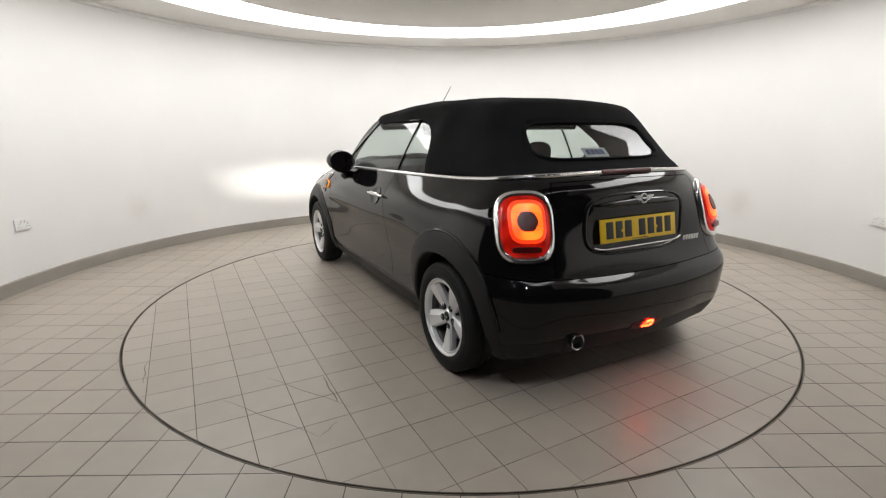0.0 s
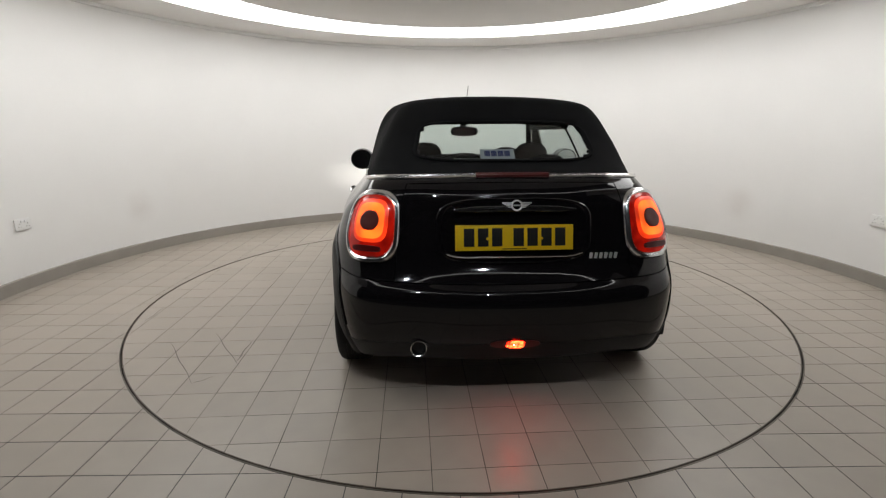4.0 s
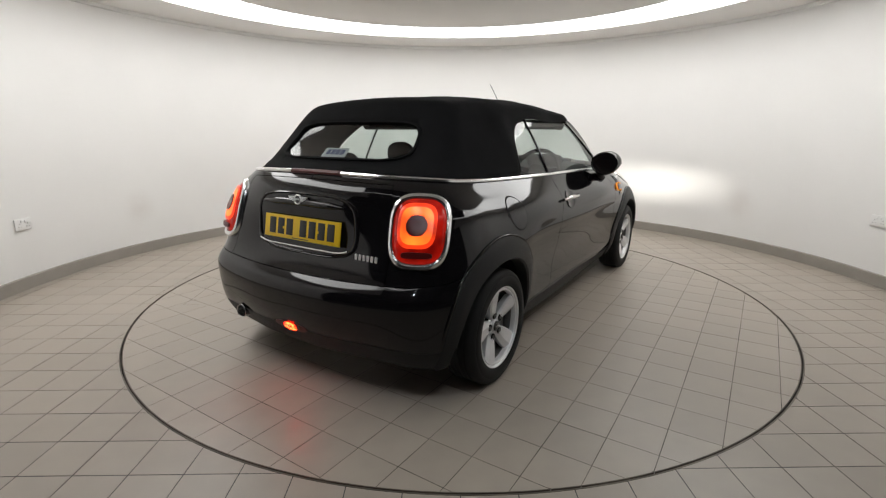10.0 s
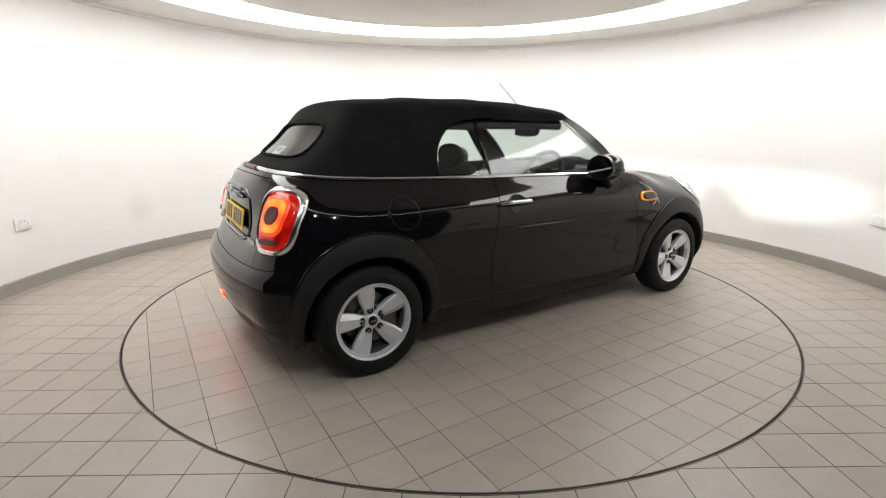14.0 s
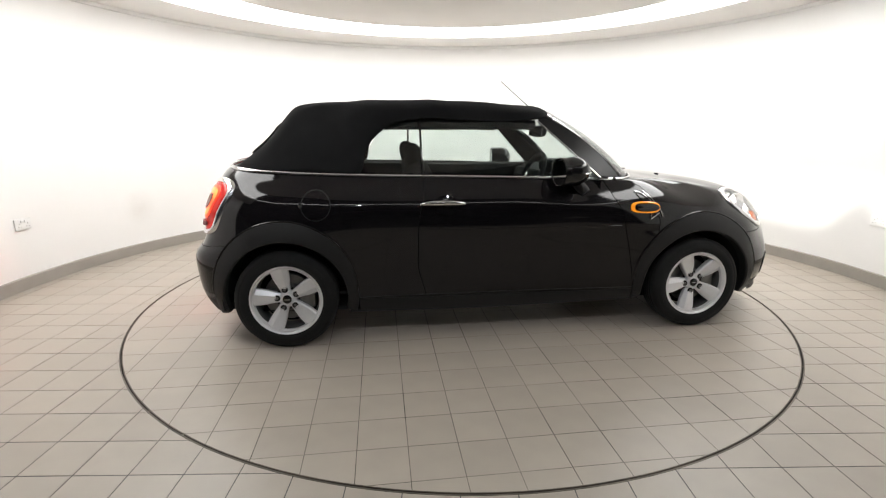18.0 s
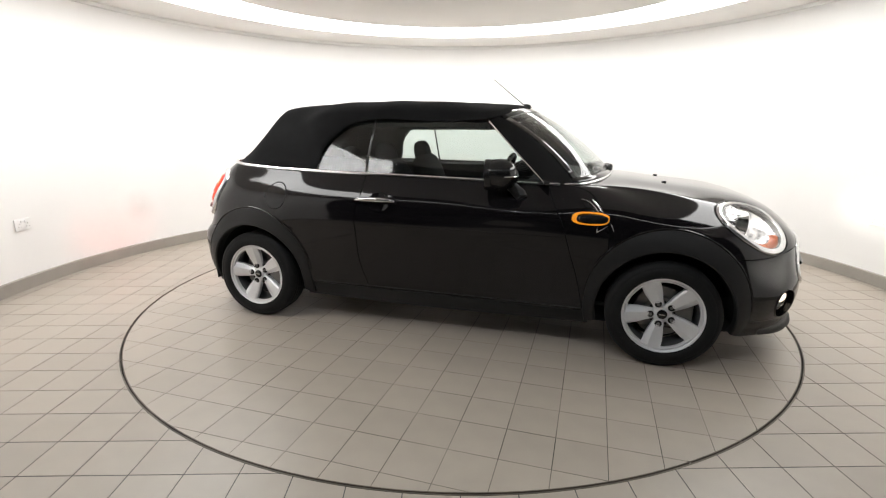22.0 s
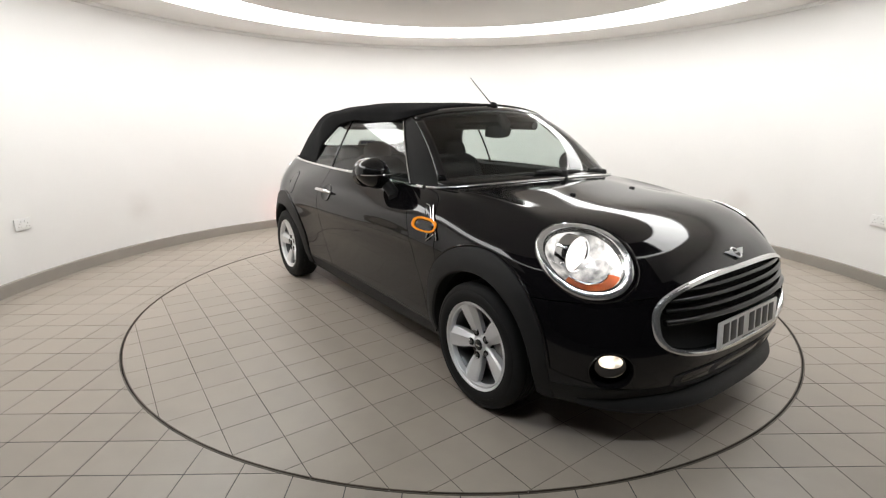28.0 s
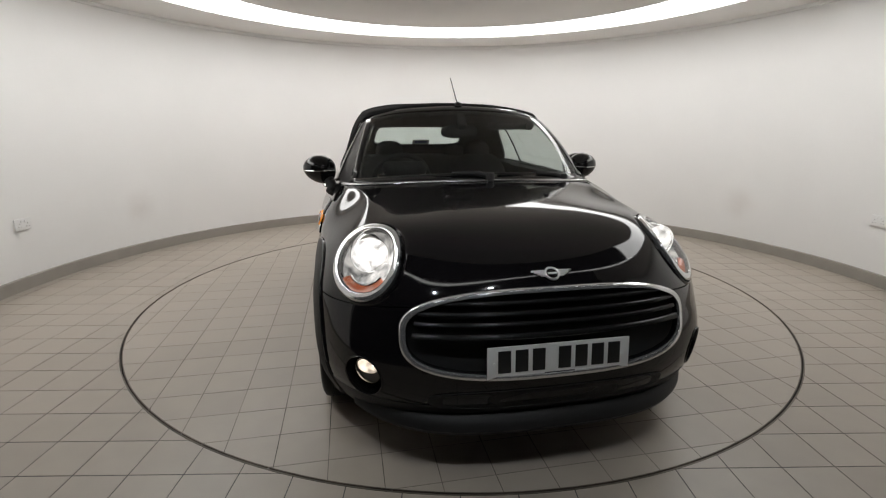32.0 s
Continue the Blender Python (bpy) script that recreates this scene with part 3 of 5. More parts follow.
def shell(f, profile, n=56, cap=False, tree=None):
    """Rings that follow the skin: (scale, lift) pairs from outside inward."""
    tree = tree or BODY_TREE
    o = out_of(f)
    verts, faces = [], []
    for sc, lift in profile:
        for k in range(n):
            p = outline(f, k, n, sc)
            hit, _ = onto(tree, p + o * 0.4, -o)
            verts.append(hit + o * lift)
    for r in range(len(profile) - 1):
        faces += [(r * n + k, r * n + (k + 1) % n, (r + 1) * n + (k + 1) % n, (r + 1) * n + k) for k in range(n)]
    if cap:
        faces.append(tuple((len(profile) - 1) * n + k for k in range(n)))
    return verts, faces


def in_arch(x, y, z, r):
    return abs(y) > 0.55 and any(math.hypot(x - wx, z - 0.285) < r for wx, _, _ in WHEELS)


def body_panels(car):
    n, m, _ = SKIN.shape
    half = RIBS - 1
    groups = {}
    edges = {(i, j): trimmed(SKIN[i, j]) for i in range(n) for j in range(m)}
    for i in range(n):
        c = (IDS[i] + 0.5 / 8)
        right = c > half
        s = 2 * half - c if right else c
        for j in range(m - 1):
            q = [SKIN[i, j], SKIN[(i + 1) % n, j], SKIN[(i + 1) % n, j + 1], SKIN[i, j + 1]]
            mid = np.mean(q, axis=0)
            holes = {edges[a, b][1] for a, b in ((i, j), ((i + 1) % n, j), ((i + 1) % n, j + 1), (i, j + 1))}
            if in_arch(*mid, 0.385) or (len(holes) == 1 and -1 not in holes):
                continue
            name = panel_of(s, VS[j] + 0.5 / 7)
            key = (name, right if name in ("front_wing", "door", "rear_quarter", "sill") else None)
            groups.setdefault(key, []).append((i, j))
    du = np.roll(SKIN, -1, 0) - np.roll(SKIN, 1, 0)
    dv = np.gradient(SKIN, axis=1)
    normals = np.cross(du, dv)
    normals /= np.maximum(np.linalg.norm(normals, axis=2, keepdims=True), 1e-9)
    probe = normals[n // 4, m // 2]
    if probe[1] * SKIN[n // 4, m // 2][1] < 0:
        normals = -normals
    made = {}
    for (name, right), cells in groups.items():
        index, verts, faces, count = {}, [], [], {}
        for i, j in cells:
            f = []
            for a, b in ((i, j), ((i + 1) % n, j), ((i + 1) % n, j + 1), (i, j + 1)):
                if (a, b) not in index:
                    index[a, b] = len(verts)
                    verts.append(np.array(edges[a, b][0]))
                f.append(index[a, b])
            faces.append(f)
            for e in range(4):
                k = tuple(sorted((f[e], f[(e + 1) % 4])))
                count[k] = count.get(k, 0) + 1
        rev = {v: k for k, v in index.items()}
        edge = [k for k, c in count.items() if c == 1]
        rim = {v for k in edge for v in k}
        pull = {v: np.zeros(3) for v in rim}
        for f in faces:
            c = np.mean([verts[v] for v in f], axis=0)
            for v in f:
                if v in pull:
                    d = c - verts[v]
                    pull[v] += d / max(np.linalg.norm(d), 1e-6)
        low = {}
        for v in rim:
            a, b = rev[v]
            if 0 < b < m - 1:
                d = pull[v]
                verts[v] = verts[v] + 0.0022 * d / max(np.linalg.norm(d), 1e-6)
            low[v] = len(verts)
            verts.append(verts[v] - 0.014 * normals[a, b])
        for a, b in edge:
            faces.append((a, b, low[b], low[a]))
        ob = solid(name, verts, faces, M_PAINT if name != "sill" and "valance" not in name else M_CLAD, car, {"front_valance": "black grained plastic valance", "rear_valance": "black grained plastic valance", "bonnet": "gloss black clamshell bonnet", "sill": "black grained plastic sill"}.get(name, "gloss black painted panel"))
        made[name, right] = ob
    # black liner behind the joints, added to make the gaps look dark
    verts = [tuple(SKIN[i, j] - 0.013 * normals[i, j]) for i in range(n) for j in range(m)]
    faces = []
    for i in range(n):
        for j in range(m - 1):
            corners = [SKIN[a, b] for a, b in ((i, j), ((i + 1) % n, j), ((i + 1) % n, j + 1), (i, j + 1))]
            if not in_arch(*corners[0], 0.39) and not any(in_cut(c, 0.02) for c in corners):
                faces.append((i * m + j, ((i + 1) % n) * m + j, ((i + 1) % n) * m + j + 1, i * m + j + 1))
    solid("gap_liner", verts, faces, M_INNER, car, "matt black inner body shell")
    # floor pan
    low = [tuple(SKIN[i, 0] * np.array([0.985, 0.97, 1]) + np.array([0, 0, 0.012])) for i in range(0, n, 2)]
    solid("floor_pan", low, [tuple(range(len(low)))], M_INNER, car, smooth=False)
    return made


def arch_trim(car, wx, s):
    """Grained black plastic round the wheel opening and the wheel house behind it."""
    n = 48
    verts, faces = [], []
    for i in range(n + 1):
        a = radians(-14 + 208 * i / n)
        bulge = 0.40 + 0.048 * max(0, math.sin(a)) ** 1.3
        for r, lift in ((0.335, -0.05), (0.337, 0.006), (0.345, 0.014), (0.37, 0.015), (bulge - 0.02, 0.011), (bulge - 0.004, 0.008), (bulge, -0.004)):
            x, z = wx + r * math.cos(a), 0.285 + r * math.sin(a)
            z = max(z, 0.165)
            p = side(x, max(z, 0.20), s)
            p = Vector((x, p.y + s * lift, z))
            verts.append(p)
    k = 7
    for i in range(n):
        for j in range(k - 1):
            faces.append((i * k + j, (i + 1) * k + j, (i + 1) * k + j + 1, i * k + j + 1))
    solid("arch_trim", verts, faces, M_CLAD, car, "black grained plastic wheel arch trim")
    lip = []
    for i in range(41):
        a = radians(8 + 164 * i / 40)
        r = 0.402 + 0.048 * max(0, math.sin(a)) ** 1.3
        q = side(wx + r * math.cos(a), 0.285 + r * math.sin(a), s)
        lip.append(q + Vector((0, s * 0.001, 0)))
    v, f = tube(lip, 0.0075, 10, flat=0.8)
    solid("arch_flange", v, f, M_PAINT, car, "gloss black rolled panel edge")
    v, f = lathe([(0.352, 0.0), (0.352, 0.36), (0.02, 0.36)], 40, False, *((-10, 190) if s > 0 else (-190, 10)))
    m = Matrix.Translation((wx, s * 0.79, 0.285)) @ Matrix.Rotation(radians(90 * s), 4, "X")
    solid("wheel_house", [m @ Vector(p) for p in v], f, M_INNER, car)


# ---- wheels ----
def wheel(car, wx, s, base):
    w = new("wheel")
    w.parent = car
    w.matrix_basis = Matrix.Translation((wx, s * 0.748, 0.2848)) @ Matrix.Rotation(radians(90 if s < 0 else -90), 4, "X") @ Matrix.Scale(0.986, 4)
    # built lying flat: z points outward
    v, f = lathe([(0.195, -0.088), (0.215, -0.092), (0.258, -0.090), (0.280, -0.078), (0.2875, -0.062), (0.2885, -0.045), (0.2845, -0.043), (0.2845, -0.037), (0.2890, -0.035), (0.2892, -0.018), (0.285, -0.016), (0.285, -0.009), (0.2892, -0.007), (0.2892, 0.007),
                  (0.285, 0.009), (0.285, 0.016), (0.2892, 0.018), (0.2890, 0.035), (0.2845, 0.037), (0.2845, 0.043), (0.2885, 0.045), (0.2875, 0.062), (0.280, 0.078), (0.262, 0.088), (0.256, 0.0875), (0.252, 0.0905), (0.225, 0.092), (0.221, 0.0905), (0.212, 0.090), (0.203, 0.083), (0.195, 0.079)], 72, False)
    tyre = solid("tyre", v, f, M_RUBBER, w, "black rubber tyre")
    # lettering in raised bars on the sidewall
    for a in (20, 110, 200, 290):
        for k in range(5):
            b = box_bm((0.010, 0.0045, 0.002), (0, 0, 0))
            bmesh.ops.transform(b, matrix=Matrix.Rotation(radians(a + k * 4.2), 4, "Z") @ Matrix.Translation((0, 0.238, 0.0915)), verts=b.verts[:])
            part("sidewall_mark", b, M_RUBBER, tyre)
    v, f = lathe([(0.181, 0.050), (0.181, 0.0725), (0.183, 0.0765), (0.1875, 0.0775), (0.1893, 0.0725), (0.1922, 0.0725), (0.1945, 0.0795), (0.198, 0.083), (0.2035, 0.0845), (0.2045, 0.083), (0.2035, 0.079)], 72, False)
    solid("rim", v, f, M_ALLOY, w, "silver alloy rim lip")
    v, f = lathe([(0.186, -0.085), (0.180, -0.07), (0.172, -0.04), (0.172, 0.02), (0.180, 0.045), (0.189, 0.055)], 72, False)
    solid("barrel", v, f, M_BARREL, w, "dark inner wheel barrel")
    v, f = lathe([(0.0005, -0.02), (0.135, -0.02), (0.14, -0.012), (0.135, -0.004), (0.085, -0.004), (0.08, 0.02), (0.0005, 0.02)], 48, False)
    solid("brake_disc", v, f, M_DISC, w, "bare steel brake disc")
    part("caliper", box_bm((0.075, 0.13, 0.06), (0.115, 0, -0.005), 0.012), M_DISC, w, "grey cast brake caliper")
    v, f = lathe([(0.17, -0.06), (0.0005, -0.06)], 40, False)
    solid("dust_shield", v, f, M_INNER, w)
    v, f = lathe([(0.0005, 0.056), (0.024, 0.056), (0.030, 0.052), (0.034, 0.046), (0.046, 0.044), (0.050, 0.038), (0.050, 0.0), (0.0005, 0.0)], 40, False)
    solid("hub", v, f, M_ALLOY, w, "silver alloy hub")
    v, f = lathe([(0.0005, 0.062), (0.020, 0.061), (0.025, 0.058), (0.0255, 0.053)], 32, False)
    cap = solid("centre_cap", v, f, M_GLOSSBLK, w, "gloss black centre cap")
    part("badge_bar", box_bm((0.030, 0.006, 0.002), (0, 0, 0.0625), 0.001), M_SATIN, cap)
    # five paddle spokes, wide in the middle
    for i in range(5):
        a = radians(base + 72 * i)
        verts, faces = [], []
        prof = [(0.030, 0.022, 0.046), (0.055, 0.028, 0.048), (0.080, 0.033, 0.053), (0.110, 0.041, 0.059), (0.140, 0.046, 0.065), (0.170, 0.048, 0.071), (0.190, 0.054, 0.074)]
        for r, hw, z in prof:
            for u, dz in ((-1, -0.034), (-1, -0.013), (-0.94, -0.0105), (-0.42, 0.001), (-0.36, 0.0025), (0.80, 0.0015), (1, -0.006), (1, -0.034)):
                verts.append((r * math.cos(a) - u * hw * math.sin(a), r * math.sin(a) + u * hw * math.cos(a), z + dz))
        for r in range(len(prof) - 1):
            for c in range(7):
                faces.append((r * 8 + c, r * 8 + c + 1, r * 8 + 9 + c, r * 8 + 8 + c))
        faces += [tuple(range(8)), tuple(range(len(prof) * 8 - 8, len(prof) * 8))]
        sp = solid("spoke", verts, faces, M_ALLOY, w)
        sp.data.set_sharp_from_angle(angle=radians(16))
        cx, cy = 0.057 * math.cos(a), 0.057 * math.sin(a)
        # no hollow here: a black disc on the spoke gives the well's shade
        v, f = lathe([(0.0005, 0.0522), (0.0150, 0.0522), (0.0165, 0.0545), (0.0180, 0.050)], 20, False)
        solid("bolt_well_disc", [(x + cx, y + cy, z) for x, y, z in v], f, M_INNER, w)
        v, f = lathe([(0.0090, 0.051), (0.0090, 0.0555), (0.0065, 0.0575), (0.0005, 0.0575)], 6, False)
        solid("wheel_bolt", [(x + cx, y + cy, z) for x, y, z in v], f, M_DISC, w, smooth=False)
        b = a + radians(36)
        cx, cy = 0.062 * math.cos(b), 0.062 * math.sin(b)
        v, f = lathe([(0.0005, 0.036), (0.005, 0.0355), (0.005, 0.0)], 10, False)
        solid("vent_stud", [(x + cx, y + cy, z) for x, y, z in v], f, M_INNER, w)
    return w


# ---- soft top ----
def soft_top(car):
    n, m, _ = TOP.shape
    verts = [Vector(p) for p in TOP.reshape(-1, 3)]
    # slack between the bows
    for i in range(n):
        for j in range(m):
            p = verts[i * m + j]
            if p.z > 1.05:
                p.z += 0.005 * sum(math.exp(-((p.x - b) / 0.07) ** 2) for b in (-0.39, -0.75)) - 0.004
    faces = []
    for i in range(n):
        for j in range(m - 1):
            f = (i * m + j, ((i + 1) % n) * m + j, ((i + 1) % n) * m + j + 1, i * m + j + 1)
            c = sum((verts[k] for k in f), Vector()) / 4
            if rear_pane(c.y, c.z) < 1 and c.x < -1.2:
                continue
            faces.append(f)
    ob = solid("soft_top", verts, faces, M_FABRIC, car, "black woven canvas hood, raised")
    th = ob.modifiers.new("thick", "SOLIDIFY")
    th.thickness, th.offset = 0.012, -1
    return ob


def rear_pane(y, z):
    """Below one inside the rear window."""
    w = 0.435 - 0.25 * (z - 1.08)
    return max((abs(y) / w) ** 5 + (abs(z - 1.163) / 0.088) ** 5, 0) ** 0.2


def pane_edge(k, n=72, grow=1.0):
    a = 2 * math.pi * k / n
    c, s = math.cos(a), math.sin(a)
    r = 1 / (abs(c) ** 5 + abs(s) ** 5) ** 0.2
    z = 1.163 + grow * 0.088 * r * s
    return (0.435 - 0.25 * (z - 1.08)) * r * c * grow, z


def glass_y(x, z):
    """Half width of the side glass: more tumblehome towards the windscreen."""
    t = (z - 0.945) / 0.335
    return 0.738 - (0.149 + 0.03 * max(0.0, -0.45 - x)) * t - 0.034 * t * t + 0.03 * min(0, x + 0.45) * (1 - 0.6 * t)


def greenhouse(car):
    """Rear pane with its rubber, side glass, windscreen with its frame."""
    n = 72
    pts = [pane_edge(k, n) for k in range(n)]
    verts = [behind(y, z, -0.004, ROOF_TREE) for y, z in pts] + [behind(0, 1.163, -0.004, ROOF_TREE)]
    for g in (0.75, 0.5, 0.25):
        verts += [behind(y, z, -0.004, ROOF_TREE) for y, z in (pane_edge(k, n, g) for k in range(n))]
    rings = [0, n + 1, 2 * n + 1, 3 * n + 1]
    faces = []
    for a, b in zip(rings, rings[1:]):
        faces += [(a + k, a + (k + 1) % n, b + (k + 1) % n, b + k) for k in range(n)]
    faces += [(rings[-1] + k, rings[-1] + (k + 1) % n, n) for k in range(n)]
    solid("rear_window", verts, faces, M_GLASS, car, "curved heated rear window")
    v, f = tube([behind(y, z, 0.002, ROOF_TREE) for y, z in (pane_edge(k, n, 1.02) for k in range(n))], 0.010, 6, True, 0.6)
    solid("rear_window_seal", v, f, M_FABRIC, car)
    for s in (1, -1):
        # door glass and quarter glass share one sloping plane
        def gp(x, z):
            return Vector((x, s * glass_y(x, z), z))
        top = [(0.245, 1.262), (0.12, 1.272), (-0.15, 1.277), (-0.468, 1.279)]
        lows = [(0.60, 0.925), (0.30, 0.933), (-0.10, 0.942), (-0.463, 0.953)]
        cols, rows = 12, 6
        verts, faces = [], []
        for i in range(cols + 1):
            u = i / cols * 3
            k = min(2, int(u))
            fr = u - k
            a = [top[k][c] * (1 - fr) + top[k + 1][c] * fr for c in (0, 1)]
            b = [lows[k][c] * (1 - fr) + lows[k + 1][c] * fr for c in (0, 1)]
            for j in range(rows + 1):
                w = j / rows
                verts.append(gp(b[0] * (1 - w) + a[0] * w, b[1] * (1 - w) + a[1] * w))
        for i in range(cols):
            for j in range(rows):
                a = i * (rows + 1) + j
                faces.append((a, a + rows + 1, a + rows + 2, a + 1))
        solid("door_window", verts, faces, M_GLASS, car, "closed frameless door glass")
        edge = [(-0.475, 1.279), (-0.56, 1.272), (-0.63, 1.248), (-0.69, 1.205), (-0.73, 1.165), (-0.765, 1.11), (-0.79, 1.06), (-0.805, 1.01), (-0.815, 0.968)]
        verts = [gp(-0.47, 0.955)] + [gp(*e) for e in edge]
        mid = gp(-0.60, 1.08)
        verts.append(mid)
        k = len(verts) - 1
        faces = [(i, (i + 1) % k, k) for i in range(k)]
        solid("quarter_window", verts, faces, M_GLASS, car, "small quarter glass beside the canvas")
        v, f = tube([gp(-0.466, 0.955 + 0.325 * i / 6) for i in range(7)], 0.007, 6)
        solid("window_seal", v, f, M_GLOSSBLK, car)
    # windscreen: lofted between scuttle and header
    cols, rows = 28, 10
    low = [(0.945, 0, 0.955), (0.93, 0.25, 0.953), (0.895, 0.43, 0.948), (0.84, 0.575, 0.942), (0.745, 0.675, 0.935)]
    high = [(0.40, 0, 1.358), (0.388, 0.17, 1.353), (0.365, 0.32, 1.342), (0.33, 0.44, 1.325), (0.285, 0.545, 1.30)]
    lo = spline(range(9), [(x, -y, z) for x, y, z in low[:0:-1]] + low, np.linspace(0, 8, cols + 1))
    hi = spline(range(9), [(x, -y, z) for x, y, z in high[:0:-1]] + high, np.linspace(0, 8, cols + 1))

    def sp(u, w, lift=0.0):
        i = min(cols - 1, int(u * cols))
        fr = u * cols - i
        a, b = lo[i] * (1 - fr) + lo[i + 1] * fr, hi[i] * (1 - fr) + hi[i + 1] * fr
        p = a * (1 - w) + b * w
        return Vector(p) + Vector((0.62, 0, 0.78)) * (0.035 * 4 * w * (1 - w) + lift)
    u0, w0, w1 = 0.045, 0.05, 0.90

    def patch(ua, ub, wa, wb, lift, nu, nw):
        v = [sp(ua + (ub - ua) * i / nu, wa + (wb - wa) * j / nw, lift) for i in range(nu + 1) for j in range(nw + 1)]
        f = [(i * (nw + 1) + j, (i + 1) * (nw + 1) + j, (i + 1) * (nw + 1) + j + 1, i * (nw + 1) + j + 1) for i in range(nu) for j in range(nw)]
        return v, f
    v, f = patch(u0, 1 - u0, w0, w1, 0.0, 28, 10)
    solid("windscreen", v, f, M_GLASS, car, "raked curved windscreen")
    for nm, q in (("windscreen_header", (0.02, 0.98, w1, 0.99, 0.002, 28, 3)), ("scuttle", (0.0, 1.0, -0.02, w0, 0.002, 28, 2)), ("windscreen_pillar", (0.0, u0, w0, w1, 0.002, 3, 10)), ("windscreen_pillar", (1 - u0, 1.0, w0, w1, 0.002, 3, 10))):
        v, f = patch(*q)
        ob = solid(nm, v, f, M_GLOSSBLK, car, "gloss black windscreen frame")
        th = ob.modifiers.new("thick", "SOLIDIFY")
        th.thickness, th.offset = 0.03, -1
    for s in (0, 1):
        # black pillar cheek closing the gap between screen and door glass, a bright moulding down its rear edge
        v, line = [], []
        sg = -1 if s == 0 else 1
        for w in np.linspace(0, 1, 11):
            p = sp(s, w, 0.0)
            z = min(p.z, 1.262)
            xb = 0.60 + (0.245 - 0.60) * min(1, max(0, (z - 0.925) / 0.337))
            v += [Vector((p.x, p.y, min(p.z, 1.292))), Vector((xb, sg * (glass_y(xb, z) + 0.002), z))]
            if w < 0.95:
                line.append(v[-1] + Vector((0.004, sg * 0.004, 0)))
        f = [(2 * i, 2 * i + 2, 2 * i + 3, 2 * i + 1) for i in range(10)]
        ob = solid("pillar", v, f, M_PILLAR, car, "satin black windscreen pillar")
        v, f = tube(line, 0.0045, 6)
        solid("pillar_trim", v, f, M_SATIN, car, "bright pillar moulding")


def belt_trim(car):
    """Chrome moulding round the belt and over the rear deck."""
    n, m, _ = SKIN.shape
    half = RIBS - 1
    for s in (1, -1):
        pts = [SKIN[i, -1] for i in range(n) if 7.3 <= IDS[i] <= 12.0]
        cut = [i for i, p in enumerate(pts) if p[0] < -0.462][0]
        joint = [pts[cut - 1] + (pts[cut] - pts[cut - 1]) * ((pts[cut - 1][0] - x) / (pts[cut - 1][0] - pts[cut][0])) for x in (-0.4605, -0.4645)]
        for seg in (pts[:cut] + joint[:1], joint[1:] + pts[cut + 1:]):
            v, f = tube([(p[0], s * p[1], p[2] + 0.003) for p in seg], 0.0085, 8, flat=1.1)
            solid("belt_moulding", v, f, M_BELT, car, "bright chrome belt moulding")
    pts = [SKIN[i, -1] for i in range(n) if 12.0 <= IDS[i] <= 2 * half - 12.0]
    v, f = tube([(p[0], p[1], p[2] + 0.004) for p in pts], 0.010, 8)
    solid("deck_moulding", v, f, M_BELT, car, "bright chrome rear deck moulding")
    pts = [SKIN[i % n, -1] for i in range(-7 * 8, 7 * 8 + 1)]
    v, f = tube([(p[0] - 0.004, p[1], p[2] + 0.004) for p in pts], 0.007, 8)
    solid("scuttle_moulding", v, f, M_SATIN, car, "bright moulding below the windscreen")


# ---- lamps, plates and fittings ----
M_REDLENS = mat("red_lens", (0.30, 0.006, 0.004), 0.12, glow=(1.0, 0.02, 0.006), power=0.30)
M_TAILGLOW = mat("tail_light_glow", (0.5, 0.05, 0.01), 0.3, glow=(1.0, 0.115, 0.010), power=1.6)
M_TAILEDGE = mat("tail_light_border", (0.4, 0.03, 0.01), 0.3, glow=(1.0, 0.045, 0.006), power=1.0)
M_FOGRED = mat("rear_fog_glow", (0.5, 0.02, 0.01), 0.3, glow=(1.0, 0.015, 0.003), power=38.0)
M_FOGCORE = mat("rear_fog_burner", (0.5, 0.02, 0.01), 0.3, glow=(1.0, 0.05, 0.02), power=14000.0)
M_REDDARK = mat("dark_red_plastic", (0.085, 0.004, 0.004), 0.35)
M_BEAM = mat("headlight_glow", (0.9, 0.9, 0.9), 0.4, glow=(1.0, 0.96, 0.88), power=18000.0)
# the bowl gives off light itself instead of mirroring the burner
M_BEAMSOFT = mat("reflector_own_glow", (0.5, 0.5, 0.5), 0.2, metal=0.7, glow=(1.0, 0.96, 0.90), power=0.12)
M_PROJGLOW = mat("projector_glow", (0.9, 0.9, 0.9), 0.3, glow=(1.0, 0.97, 0.92), power=2.5)
M_FOGLAMP = mat("fog_lamp_glow", (0.9, 0.85, 0.8), 0.2, glow=(1.0, 0.84, 0.66), power=1.5)
# faint glow added to the repeater lens; no bulb sits behind it
M_AMBER = mat("amber_lens", (0.75, 0.22, 0.015), 0.15, glow=(1.0, 0.38, 0.02), power=0.28)
M_AMBERDARK = mat("amber_reflector", (0.42, 0.095, 0.030), 0.2)
M_YELLOW = mat("yellow_plate", (0.80, 0.52, 0.012), 0.35, vary=0.03, scale=30)
M_WHITEPLATE = mat("white_plate", (0.78, 0.78, 0.76), 0.35, vary=0.03, scale=30)
M_INK = mat("plate_black", (0.012, 0.012, 0.012), 0.4)
M_MIRROR = mat("mirror_silver", (0.85, 0.87, 0.88), 0.02, metal=1.0)
M_STICKER = mat("sticker_silver", (0.50, 0.52, 0.56), 0.4)
M_BLUE = mat("sticker_blue", (0.02, 0.03, 0.16), 0.5)
M_BADGE = mat("polished_badge_silver", (0.75, 0.75, 0.75), 0.28, metal=0.55)
